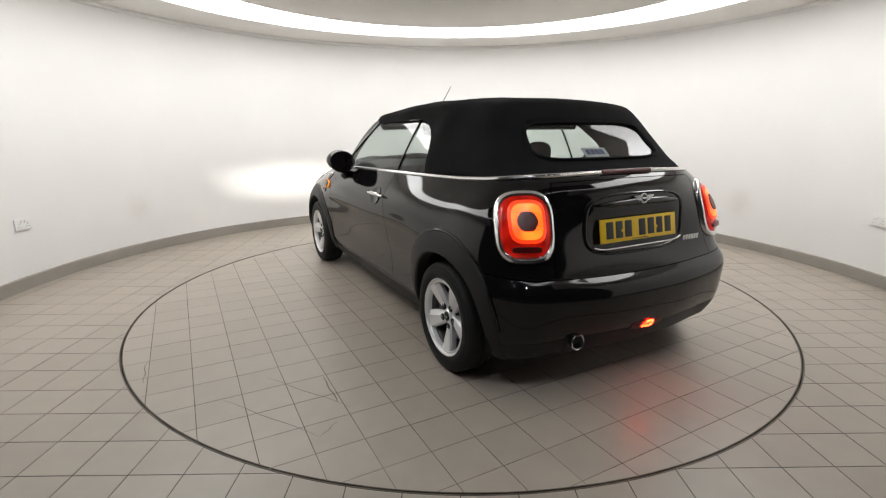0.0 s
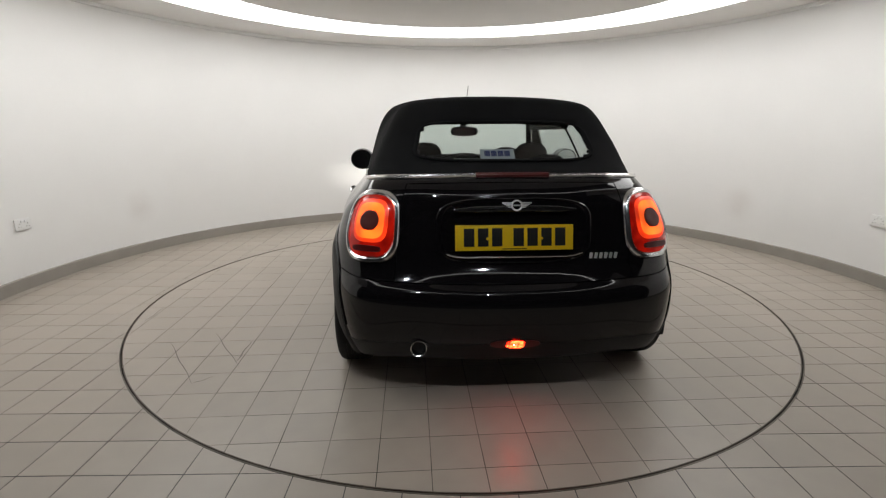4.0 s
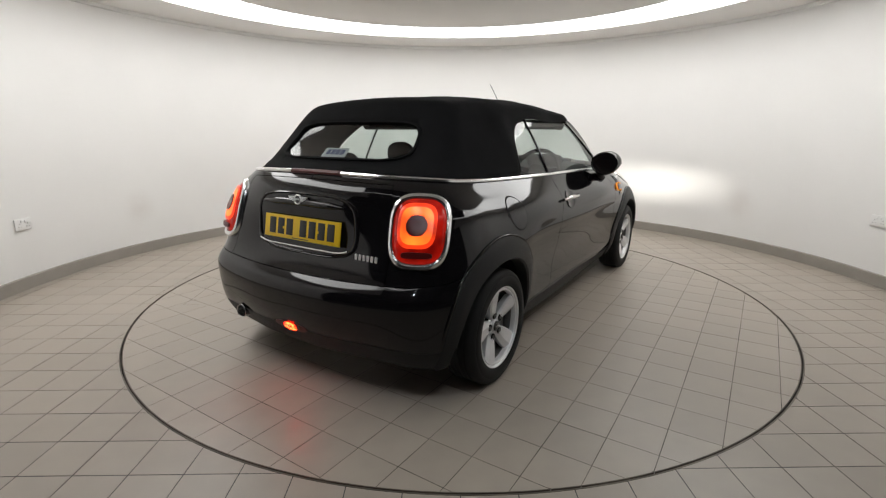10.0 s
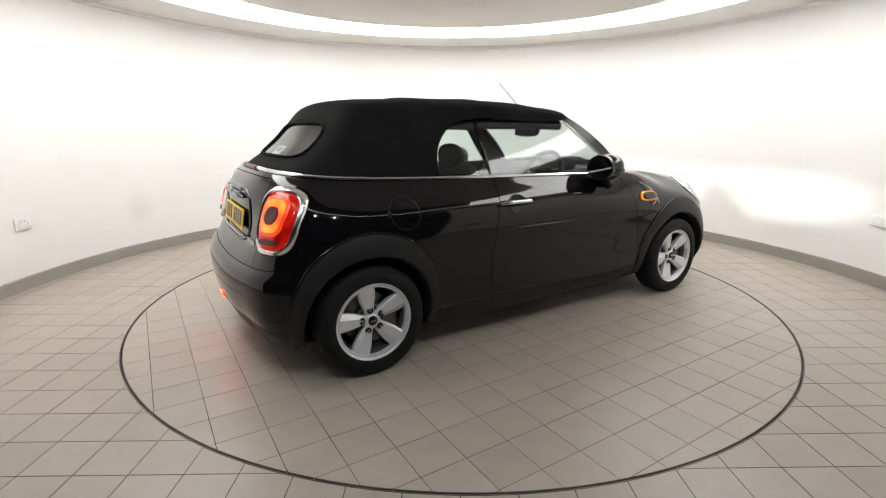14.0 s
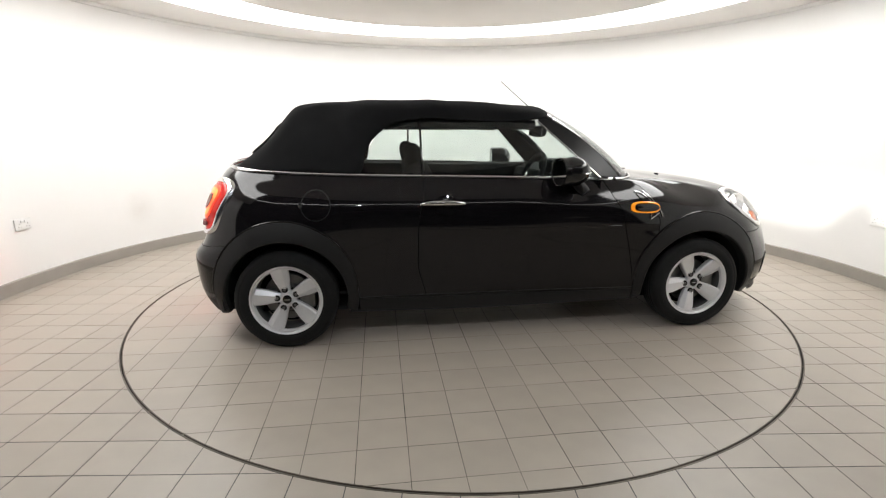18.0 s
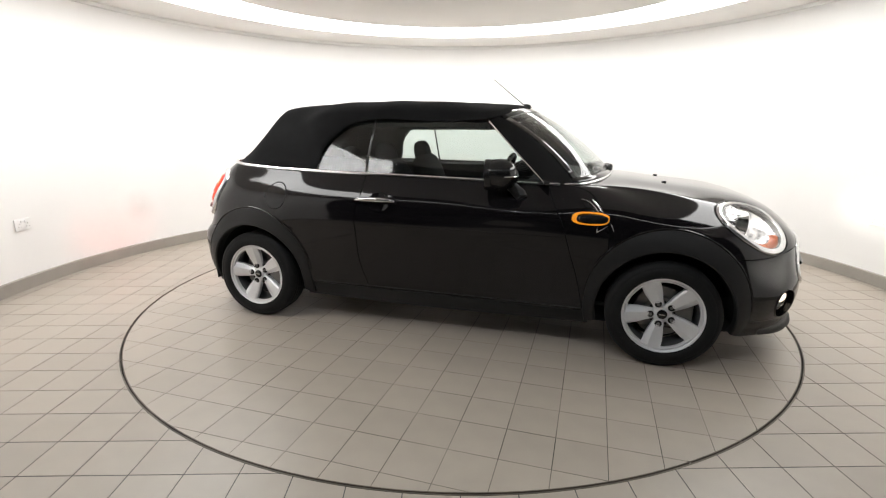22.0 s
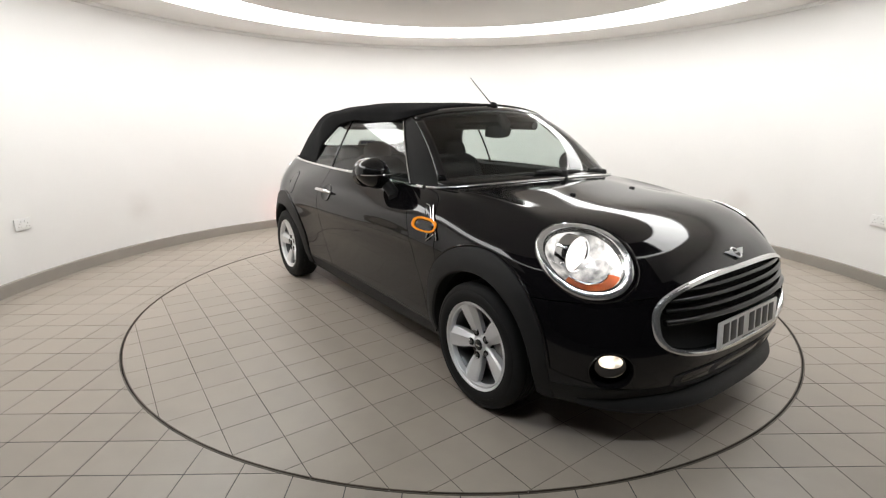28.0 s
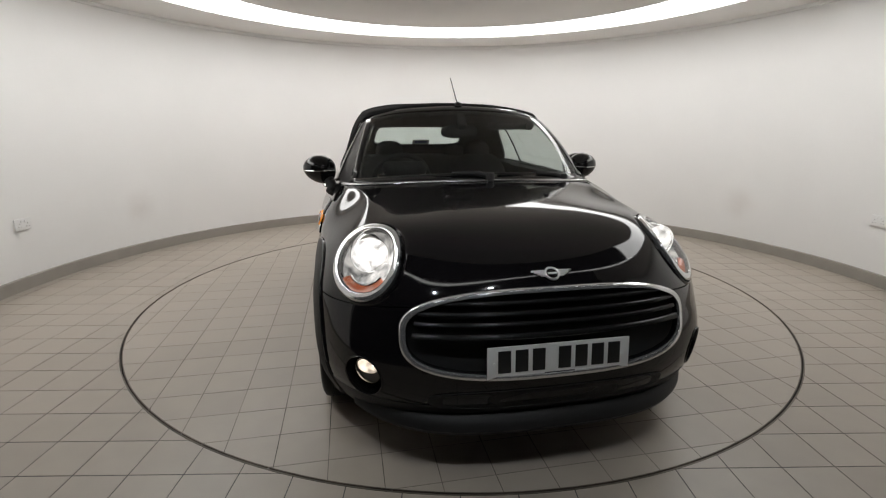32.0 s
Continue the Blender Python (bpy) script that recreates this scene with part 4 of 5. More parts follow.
M_BLADE = mat("wiper_black", (0.01, 0.01, 0.01), 0.5)


def pillow(size, at, turn=None, power=3.2):
    """A padded block: a rounded box with full sides."""
    bm = bmesh.new()
    bmesh.ops.create_uvsphere(bm, u_segments=24, v_segments=16, radius=1)
    m = Matrix.Translation(at) @ (turn.to_4x4() if turn else Matrix.Identity(4))
    for p in bm.verts:
        n = sum(abs(c) ** power for c in p.co) ** (1 / power)
        p.co = m @ Vector(c / n * h / 2 for c, h in zip(p.co, size))
    return bm


def lively(material, low, high, scale):
    """Uneven glow by noise, in place of filament and facets behind the lens."""
    nt = material.node_tree
    n = nt.nodes.new("ShaderNodeTexNoise")
    n.inputs["Scale"].default_value = scale
    co = nt.nodes.new("ShaderNodeTexCoord")
    r = nt.nodes.new("ShaderNodeMapRange")
    r.inputs[1].default_value, r.inputs[2].default_value = 0.35, 0.65
    r.inputs[3].default_value, r.inputs[4].default_value = low, high
    nt.links.new(co.outputs["Object"], n.inputs["Vector"])
    nt.links.new(n.outputs["Fac"], r.inputs[0])
    nt.links.new(r.outputs[0], nt.nodes["Principled BSDF"].inputs["Emission Strength"])


lively(M_TAILGLOW, 0.9, 3.4, 9.0)
lively(M_TAILEDGE, 0.5, 1.5, 9.0)
lively(M_FOGRED, 2.0, 75.0, 55.0)
lively(M_REDLENS, 0.06, 0.32, 14.0)
lively(M_BEAMSOFT, 0.04, 0.62, 24.0)
lively(M_PROJGLOW, 0.12, 2.0, 38.0)
lively(M_FOGLAMP, 0.45, 1.7, 30.0)


def flat_bar(name, size, m, material, parent, bevel=0.001, label=""):
    b = box_bm(size, (0, 0, 0), bevel)
    bmesh.ops.transform(b, matrix=m, verts=b.verts[:])
    return part(name, b, material, parent, label)


def tail_lamp(car, s):
    f = lamp_frames(s)["tail"]
    lamp = new("tail_lamp")
    lamp.parent = car
    lamp["label"] = "lit red tail lamp in a chrome surround"
    v, fc = shell(f, [(1.09, -0.006), (1.09, 0.009), (1.05, 0.018), (0.98, 0.020), (0.92, 0.014), (0.90, 0.004)])
    solid("bezel", v, fc, M_BELT, lamp, "chrome surround")
    v, fc = shell(f, [(0.915, 0.004), (0.90, 0.012), (0.80, 0.018), (0.4, 0.022)], cap=True)
    solid("lens", v, fc, M_REDLENS, lamp, "deep red lens")
    up = f[2] * 0.14
    g = (f[0] + up - f[1] * 0.07, f[1] * 0.68, f[2] * 0.64, 3.4)
    v, fc = shell(g, [(1.0, 0.021), (0.96, 0.0245), (0.83, 0.0255)])
    solid("guide_edge", v, fc, M_TAILEDGE, lamp, "glowing red border of the light ring")
    v, fc = shell(g, [(0.83, 0.0255), (0.55, 0.0265), (0.46, 0.026)])
    solid("light_guide", v, fc, M_TAILGLOW, lamp, "glowing orange light ring")
    c = (f[0] + up * 1.0 - f[1] * 0.07, f[1] * 0.38, f[2] * 0.30, 2.0)
    v, fc = shell(c, [(1.0, 0.024), (0.97, 0.030), (0.8, 0.031), (0.3, 0.026)], cap=True)
    solid("centre_lens", v, fc, M_REDDARK, lamp, "dark round centre")
    b = (f[0] - f[2] * 0.68, f[1] * 0.55, f[2] * 0.09, 4.0)
    v, fc = shell(b, [(1.0, 0.022), (0.95, 0.030), (0.5, 0.0305)], cap=True)
    solid("reflector", v, fc, M_REDDARK, lamp, "dark reversing lens")


def head_lamp(car, s):
    f = lamp_frames(s)["head"]
    o = out_of(f)
    lamp = new("headlamp")
    lamp.parent = car
    lamp["label"] = "lit oval headlamp in a chrome surround"
    v, fc = shell(f, [(1.06, -0.006), (1.055, 0.008), (1.02, 0.0125), (0.95, 0.0125), (0.895, 0.009), (0.875, 0.003), (0.87, -0.02)])
    solid("bezel", v, fc, M_FRAME, lamp, "chrome surround")
    w = lamp_well(f)
    v, fc = shell(w, [(1.035, -0.002), (1.02, 0.0035), (1.0, 0.0055), (0.985, 0.0035), (0.975, -0.004), (0.965, -0.020), (0.80, -0.024)])
    solid("collar", v, fc, M_PAINT, lamp, "gloss black rolled collar round the lamp")
    v, fc = shell(f, [(0.882, 0.004), (0.872, 0.006), (0.855, 0.003), (0.845, -0.020)])
    solid("liner", v, fc, M_GLOSSBLK, lamp, "thin black liner inside the surround")
    v, fc = shell(f, [(0.895, -0.012), (0.86, -0.022), (0.78, -0.045), (0.60, -0.075), (0.35, -0.095)], cap=True)
    solid("reflector", v, fc, M_BEAMSOFT, lamp, "bright reflector bowl")
    # projector pointing forward: a flat burner deep behind a slit gives the low, wide beam
    c = f[0] + f[2] * 0.17 + Vector((-0.042, 0, 0.0))
    q = Vector((1, -0.035 * s, -0.10)).to_track_quat("Z", "Y").to_matrix().to_4x4()
    m = Matrix.Translation(c) @ q
    v, fc = lathe([(0.064, 0.030), (0.067, 0.036), (0.071, 0.037), (0.073, 0.030), (0.070, -0.02)], 40, False)
    solid("projector_ring", [m @ Vector(p) for p in v], fc, M_CHROME, lamp, "chrome projector ring")
    side_v = m.inverted().to_3x3() @ Vector((0, 0, 1))
    up = Vector((side_v.x, side_v.y, 0)).normalized()
    across = Vector((-up.y, up.x, 0))
    verts, faces = [], []
    for d, hw, hh in ((-0.035, 0.030, 0.006), (0.030, 0.034, 0.0075)):
        verts += [m @ (across * a * hw + up * b * hh + Vector((0, 0, d))) for a, b in ((-1, -1), (1, -1), (1, 1), (-1, 1))]
    faces = [(i, (i + 1) % 4, 4 + (i + 1) % 4, 4 + i) for i in range(4)] + [(0, 1, 2, 3)]
    solid("projector_slit", verts, faces, M_INNER, lamp, smooth=False)
    verts = [m @ (across * a * 0.023 + up * b * 0.0042 + Vector((0, 0, -0.034))) for a, b in ((-1, -1), (1, -1), (1, 1), (-1, 1))]
    solid("burner", verts, [(0, 1, 2, 3)], M_BEAM, lamp, "glowing white burner", smooth=False)
    v, fc = lathe([(0.065, 0.031), (0.053, 0.040), (0.031, 0.047), (0.0005, 0.050)], 32, False)
    g = solid("projector_lens", [m @ Vector(p) for p in v], fc, M_LENS, lamp, "clear projector lens")
    g.visible_shadow = False
    # glowing plate round the slit stands in for the shine of the projector lens
    verts, faces = [], []
    for k in range(36):
        a = 2 * math.pi * k / 36
        c2, s2 = math.cos(a), math.sin(a)
        r = 1 / max(abs(c2) / 0.0345, abs(s2) / 0.008)
        verts += [m @ (across * c2 * r + up * s2 * r + Vector((0, 0, 0.0305))), m @ (across * c2 * 0.064 + up * s2 * 0.064 + Vector((0, 0, 0.029)))]
    faces = [(2 * k, 2 * k + 1, (2 * k + 3) % 72, (2 * k + 2) % 72) for k in range(36)]
    solid("lit_face", verts, faces, M_PROJGLOW, lamp, "glowing white lamp face", smooth=False)
    v, fc = lathe([(0.067, 0.037), (0.069, 0.039), (0.071, 0.037)], 40, False)
    solid("day_light_ring", [m @ Vector(p) for p in v], fc, M_PROJGLOW, lamp, "glowing white ring")
    # amber turn signal along the lower edge
    n = 20
    verts, faces = [], []
    for i in range(n + 1):
        a = radians(222 + 100 * i / n)
        for sc, lift in ((0.855, -0.006), (0.74, -0.012), (0.62, -0.030)):
            k = f[0] + f[1] * sc * math.cos(a) * 0.98 + f[2] * sc * math.sin(a)
            hit, _ = onto(BODY_TREE, k + o * 0.4, -o)
            verts.append(hit + o * lift)
    for i in range(n):
        for j in range(2):
            faces.append((i * 3 + j, i * 3 + 3 + j, i * 3 + 4 + j, i * 3 + 1 + j))
    solid("turn_signal", verts, faces, M_AMBERDARK, lamp, "amber turn signal segment")
    v, fc = tube([p + o * 0.003 for p in verts[2::3]], 0.004, 6)
    solid("signal_edge", v, fc, M_CHROME, lamp, "thin chrome edge over the turn signal")
    v, fc = shell(f, [(0.90, 0.006), (0.80, 0.012), (0.5, 0.016), (0.2, 0.017)], cap=True)
    g = solid("cover_lens", v, fc, M_LENS, lamp, "clear domed cover")
    g.visible_shadow = False


def fog_lamp(car, s):
    f = lamp_frames(s)["fog"]
    o = out_of(f)
    lamp = new("fog_lamp")
    lamp.parent = car
    v, fc = shell(f, [(1.02, -0.004), (1.01, 0.002), (0.97, 0.003), (0.94, -0.003), (0.90, -0.05), (0.85, -0.075)], cap=True)
    solid("housing", v, fc, M_GLOSSBLK, lamp, "gloss black fog lamp recess")
    v, fc = shell(f, [(1.0, 0.001), (0.975, 0.005), (0.93, 0.002), (0.91, -0.012)])
    solid("ring", v, fc, M_PAINT, lamp, "gloss black rolled ring")
    g = (f[0] + f[2] * 0.12 - o * 0.004, f[1] * 0.66, f[2] * 0.62, 2.0)
    v, fc = shell(g, [(1.06, -0.05), (1.06, -0.030), (1.0, -0.026), (0.97, -0.030)])
    solid("lamp_rim", v, fc, M_SATIN, lamp, "satin metal lamp rim")
    v, fc = shell(g, [(0.98, -0.034), (0.5, -0.036), (0.2, -0.036)], cap=True)
    solid("dark_reflector", v, fc, M_BARREL, lamp, "dark lower reflector")
    g = (f[0] + f[2] * 0.34 - o * 0.004, f[1] * 0.50, f[2] * 0.30, 2.2)
    v, fc = shell(g, [(1.0, -0.035), (1.0, -0.026), (0.9, -0.022), (0.4, -0.018)], cap=True)
    solid("lens", v, fc, M_FOGLAMP, lamp, "warm white lit lens")


def grille(car):
    f = GRILLE
    g = new("grille")
    g.parent = car
    g["label"] = "wide black grille in a chrome frame"
    # the frame is a little wider at its ends than along top and bottom
    v, n = [], 96
    for wide, high, lift in ((1.012, 1.045, -0.006), (1.012, 1.045, 0.004), (1.006, 1.03, 0.009), (0.990, 0.985, 0.0105), (0.974, 0.935, 0.008), (0.968, 0.92, 0.003), (0.966, 0.915, -0.006)):
        v += shell((f[0], f[1] * wide, f[2] * high, f[3]), [(1.0, lift)], n)[0]
    fc = [(r * n + k, r * n + (k + 1) % n, (r + 1) * n + (k + 1) % n, (r + 1) * n + k) for r in range(6) for k in range(n)]
    solid("frame", v, fc, M_FRAME, g, "chrome frame")
    v = []
    for wide, high, lift in ((0.967, 0.917, -0.003), (0.955, 0.90, -0.032)):
        v += shell((f[0], f[1] * wide, f[2] * high, f[3]), [(1.0, lift)], n)[0]
    solid("throat", v, [(k, (k + 1) % n, n + (k + 1) % n, n + k) for k in range(n)], M_SLAT, g, "black inner wall of the frame")
    v, fc = shell(f, [(0.99, -0.026), (0.90, -0.030), (0.5, -0.034), (0.2, -0.034)], 96, True)
    solid("backing", v, fc, M_INNER, g, "black mesh backing")
    for k, (z, w, r) in enumerate(((0.648, 0.44, 0.012), (0.613, 0.475, 0.013), (0.577, 0.49, 0.013), (0.538, 0.495, 0.016))):
        pts = [ahead(y, z, -0.008 if k < 3 else 0.0) for y in np.linspace(-w, w, 25)]
        v, fc = tube(pts, r, 10, flat=0.75)
        solid("slat", v, fc, M_SLAT, g, "gloss black slat")


def plate(car, front):
    """A plate with seven plain bars for its characters."""
    p = new("number_plate")
    p.parent = car
    p["label"] = "white front number plate" if front else "yellow rear number plate"
    if front:
        m = Matrix.Translation((1.981, 0.004, 0.450)) @ Euler((0, radians(-4), 0)).to_matrix().to_4x4() @ Matrix.Rotation(radians(90), 4, "Z") @ Matrix.Rotation(radians(90), 4, "X")
    else:
        m = Matrix.Translation((-1.716, 0.003, 0.757)) @ Euler((0, radians(10), 0)).to_matrix().to_4x4() @ Matrix.Rotation(radians(-90), 4, "Z") @ Matrix.Rotation(radians(90), 4, "X")
    flat_bar("plate_board", (0.520, 0.111, 0.006), m, M_WHITEPLATE if front else M_YELLOW, p, 0.0015)
    x = -0.200
    for k in range(7):
        if k == 3:
            x += 0.033
        flat_bar("character_bar", (0.046, 0.079, 0.0012), m @ Matrix.Translation((x, 0.002, 0.0034)), M_INK, p, 0.0004)
        x += 0.0615
    for x in (-0.238, 0.238):
        v, f = lathe([(0.0005, 0.0052), (0.006, 0.005), (0.007, 0.003)], 12, False)
        solid("plate_screw", [m @ Matrix.Translation((x * (1 if front else 0.5), -0.004, 0)) @ Vector(q) for q in v], f, M_WHITEPLATE if front else M_YELLOW, p)
    flat_bar("maker_bar", (0.11, 0.004, 0.001), m @ Matrix.Translation((0, -0.049, 0.0033)), M_INK, p, 0.0)


def winged_badge(car, at, way, up, scale=1.0):
    """A winged round emblem as plain shapes."""
    z = Vector(way).normalized()
    y = (Vector(up) - z * Vector(up).dot(z)).normalized()
    x = y.cross(z)
    m = Matrix.Translation(at) @ Matrix((x, y, z)).transposed().to_4x4() @ Matrix.Scale(scale, 4)
    b = new("emblem")
    b.parent = car
    b["label"] = "chrome winged round emblem"
    v, f = lathe([(0.030, 0.0), (0.030, 0.006), (0.026, 0.008), (0.022, 0.006), (0.022, 0.0)], 32, True)
    solid("ring", [m @ Vector(p) for p in v], f, M_BADGE, b)
    v, f = lathe([(0.0005, 0.005), (0.022, 0.004)], 32, False)
    solid("disc", [m @ Vector(p) for p in v], f, M_GLOSSBLK, b)
    flat_bar("bar", (0.036, 0.008, 0.003), m @ Matrix.Translation((0, 0, 0.006)), M_BADGE, b)
    for s in (1, -1):
        for k in range(4):
            ln = 0.052 - 0.011 * k
            flat_bar("feather", (ln, 0.0062, 0.005), m @ Matrix.Translation((s * (0.028 + ln / 2), 0.0135 - 0.0075 * k, 0.003)), M_BADGE, b, 0.0012)


def rear_fittings(car):
    # raised surround with the grip bar over the plate
    f = (Vector((-1.72, 0, .786)), Vector((0, .345, 0)), Vector((.01, 0, .143)), 4.0)
    t = new("boot_handle_panel")
    t.parent = car
    v, fc = shell(f, [(1.01, -0.003), (1.0, 0.004), (0.975, 0.0075), (0.95, 0.006), (0.925, 0.001)], 96)
    solid("surround", v, fc, M_PAINT, t, "gloss black surround")
    pts = [behind(y, 0.882 - 0.10 * y * y, 0.014) for y in np.linspace(-0.265, 0.265, 25)]
    v, fc = tube(pts, [0.006 + 0.010 * min(1, (12 - abs(i - 12)) / 4) for i in range(25)], 10)
    solid("grip", v, fc, M_GLOSSBLK, t, "gloss black grip bar")
    pts = [behind(y, 0.667 + 0.9 * max(0, abs(y) - 0.22) ** 1.6, 0.016) for y in np.linspace(-0.30, 0.30, 31)]
    v, fc = tube(pts, 0.0045, 8)
    solid("lower_strip", v, fc, M_CHROME, t, "chrome strip under the plate")
    winged_badge(car, behind(0, 0.893, 0.030), (-1, 0, 0.15), (0, 0, 1), 0.80)
    # six slanting bars where the badge sits
    for k in range(6):
        y = -0.345 - 0.0225 * k
        p = behind(y, 0.669, 0.003)
        m = Matrix.Translation(p) @ Euler((radians(8), 0, 0)).to_matrix().to_4x4()
        flat_bar("badge_bar", (0.004, 0.014, 0.027), m, M_BADGE, car, 0.001, "chrome badge bar")
    # high brake light in the deck moulding
    n, mm, _ = SKIN.shape
    pts = [SKIN[i, -1] for i in range(n) if abs(SKIN[i, -1][1]) < 0.172 and SKIN[i, -1][0] < -1]
    v, fc = tube([(p[0] - 0.003, p[1], p[2] + 0.004) for p in pts], 0.0125, 8)
    solid("high_brake_light", v, fc, M_REDDARK, car, "unlit dark red brake light strip")
    # rear fog lamp low in the bumper
    fg = new("rear_fog_lamp")
    fg.parent = car
    v, fc = shell(REAR_FOG, [(1.0, -0.006), (0.98, 0.004), (0.36, 0.006)], 48)
    solid("lens", v, fc, M_REDDARK, fg, "red lens")
    f = (Vector((-1.80, 0.005, .300)), Vector((0, .043, 0)), Vector((0, 0, .020)), 3.0)
    v, fc = shell(f, [(1.0, 0.003), (0.95, 0.009), (0.24, 0.0095)], 32)
    solid("lit_window", v, fc, M_FOGRED, fg, "glowing red window")
    c = behind(0.005, 0.300) + Vector((-0.0095, 0, 0))
    verts = []
    for d, hw, hh in ((0.060, 0.011, 0.0065), (0.0, 0.0098, 0.0046)):
        verts += [c + Vector((d, a * hw, b * hh)) for a, b in ((-1, -1), (1, -1), (1, 1), (-1, 1))]
    solid("lamp_well", verts, [(i, (i + 1) % 4, 4 + (i + 1) % 4, 4 + i) for i in range(4)] + [(0, 1, 2, 3)], M_REDDARK, fg, smooth=False)
    verts = [c + Vector((0.059, a * 0.010, b * 0.006)) for a, b in ((-1, -1), (1, -1), (1, 1), (-1, 1))]
    solid("burner", verts, [(0, 1, 2, 3)], M_FOGCORE, fg, "glowing red burner", smooth=False)
    # exhaust
    ex = new("exhaust")
    ex.parent = car
    m = Matrix.Translation((-1.618, 0.428, 0.268)) @ Euler((0, radians(-86), 0)).to_matrix().to_4x4()
    v, fc = lathe([(0.034, 0.0), (0.036, 0.17), (0.0375, 0.176), (0.036, 0.179), (0.032, 0.176), (0.031, 0.05)], 40, False)
    solid("tailpipe", [m @ Vector(p) for p in v], fc, M_SATIN, ex, "polished steel tailpipe")
    v, fc = lathe([(0.0005, 0.06), (0.032, 0.06)], 32, False)
    solid("bore", [m @ Vector(p) for p in v], fc, M_INNER, ex)


def side_fittings(car, s):
    # door handle over its cup
    h = new("door_handle")
    h.parent = car
    cx = -0.362
    f = (Vector((cx + 0.02, s * 0.83, 0.806)), Vector((0.068, 0, 0)), Vector((0, 0, 0.052)), 2.0)
    v, fc = shell(f, [(1.05, 0.0), (1.0, 0.0065), (0.93, 0.0055), (0.75, 0.003), (0.45, 0.0012), (0.2, 0.001)], 40, True)
    solid("cup", v, fc, M_PAINT, h, "hollow gloss black cup behind the handle")
    pts = [side(x, 0.811, s, 0.012 + 0.022 * (1 - ((x - cx) / 0.125) ** 4)) for x in np.linspace(cx - 0.122, cx + 0.122, 17)]
    v, fc = tube(pts, [0.007 + 0.007 * (1 - (abs(i - 8) / 8) ** 3) for i in range(17)], 10, flat=1.0)
    solid("grip", v, fc, M_CHROME, h, "chrome grip")
    # ridges on the door's pressed crease and over the sill, added to catch highlights
    for nm, xa, xb, za, zb, r in (("door_crease", 0.70, -0.44, 0.668, 0.676, 0.0018), ("sill_edge", 0.84, -0.855, 0.268, 0.272, 0.0026)):
        v, fc = tube([side(xa + (xb - xa) * k / 24, za + (zb - za) * k / 24, s, 0.0) for k in range(25)], r, 8)
        solid(nm, v, fc, M_PAINT if "crease" in nm else M_CLAD, car)
    # amber repeater in the wing
    f = (Vector((0.842, s * 0.83, 0.772)), Vector((0.093, 0, -0.003)), Vector((0.004, 0, 0.033)), 2.8)
    r = new("side_repeater")
    r.parent = car
    v, fc = shell(f, [(1.0, 0.004), (0.97, 0.012), (0.84, 0.015), (0.74, 0.009)], 44)
    solid("lens", v, fc, M_AMBER, r, "amber lens ring")
    f2 = (f[0] + Vector((0.016, 0, 0)), f[1] * 0.80, f[2] * 0.70, 3.0)
    v, fc = shell(f2, [(1.0, 0.010), (0.9, 0.016), (0.4, 0.016)], 32, True)
    solid("insert", v, fc, M_GLOSSBLK, r, "gloss black insert")
    # pointed scuttle moulding; chrome lines draw its bright edges and the highlights there
    sc = new("scuttle_moulding_side")
    sc.parent = car
    f = (Vector((0.872, s * 0.83, 0.782)), Vector((0.056, 0, -0.068)), Vector((-0.040, 0, 0.020)), 3.0)
    v, fc = shell(f, [(1.0, -0.002), (0.95, 0.004), (0.85, 0.005), (0.4, 0.004)], 48, True)
    solid("panel", v, fc, M_GLOSSBLK, sc, "gloss black scuttle moulding")
    for w, line in ((0.0028, ((0.790, 0.859), (0.812, 0.856), (0.833, 0.847), (0.858, 0.828), (0.881, 0.803))),
                    (0.0036, ((0.846, 0.858), (0.872, 0.833), (0.894, 0.809), (0.912, 0.788), (0.929, 0.765), (0.946, 0.738), (0.957, 0.714))),
                    (0.0034, ((0.881, 0.737), (0.877, 0.719), (0.877, 0.702), (0.903, 0.719), (0.930, 0.739)))):
        v, fc = tube([side(x, z, s, 0.005) for x, z in line], w, 8)
        solid("bright_edge", v, fc, M_CHROME, sc, "thin bright edge")
    # mirror: cap, foot, glass
    mr = new("door_mirror")
    mr.parent = car
    mr["label"] = "gloss black door mirror"
    bm = bmesh.new()
    bmesh.ops.create_uvsphere(bm, u_segments=32, v_segments=20, radius=1)
    for p in bm.verts:
        x, y, z = p.co
        x = x * 0.092 if x > 0 else max(x * 0.12, -0.066)
        p.co = Vector((0.376 + x, s * (0.850 + 0.095 * y + 0.012 * z), 0.984 + 0.084 * z * (1 - 0.12 * y)))
    part("cap", bm, M_GLOSSBLK, mr, "gloss black cap")
    face = Vector((-1, s * 0.13, 0)).normalized()
    across = Vector((face.y, -face.x, 0)) * s

    def on_face(a, b, c):
        return Vector((0.296, s * 0.850, 0.984)) + across * 0.093 * a + Vector((0, 0, 0.081)) * b + face * c
    v, fc = lathe([(0.98, -0.030), (1.0, -0.004), (0.985, 0.004), (0.92, 0.006), (0.88, 0.001)], 48, False)
    solid("rim", [on_face(*p) for p in v], fc, M_GLOSSBLK, mr, "gloss black rim round the glass")
    v, fc = lathe([(0.0005, 0.002), (0.90, 0.002)], 48, False)
    solid("mirror_glass", [on_face(*p) for p in v], fc, M_MIRROR, mr, "mirror glass")
    v, fc = tube([(0.395, s * 0.815, 0.950), (0.43, s * 0.79, 0.915), (0.47, s * 0.775, 0.875), (0.485, s * 0.79, 0.855)], [0.030, 0.030, 0.034, 0.030], 12)
    solid("foot", v, fc, M_CLAD, mr, "black plastic foot")
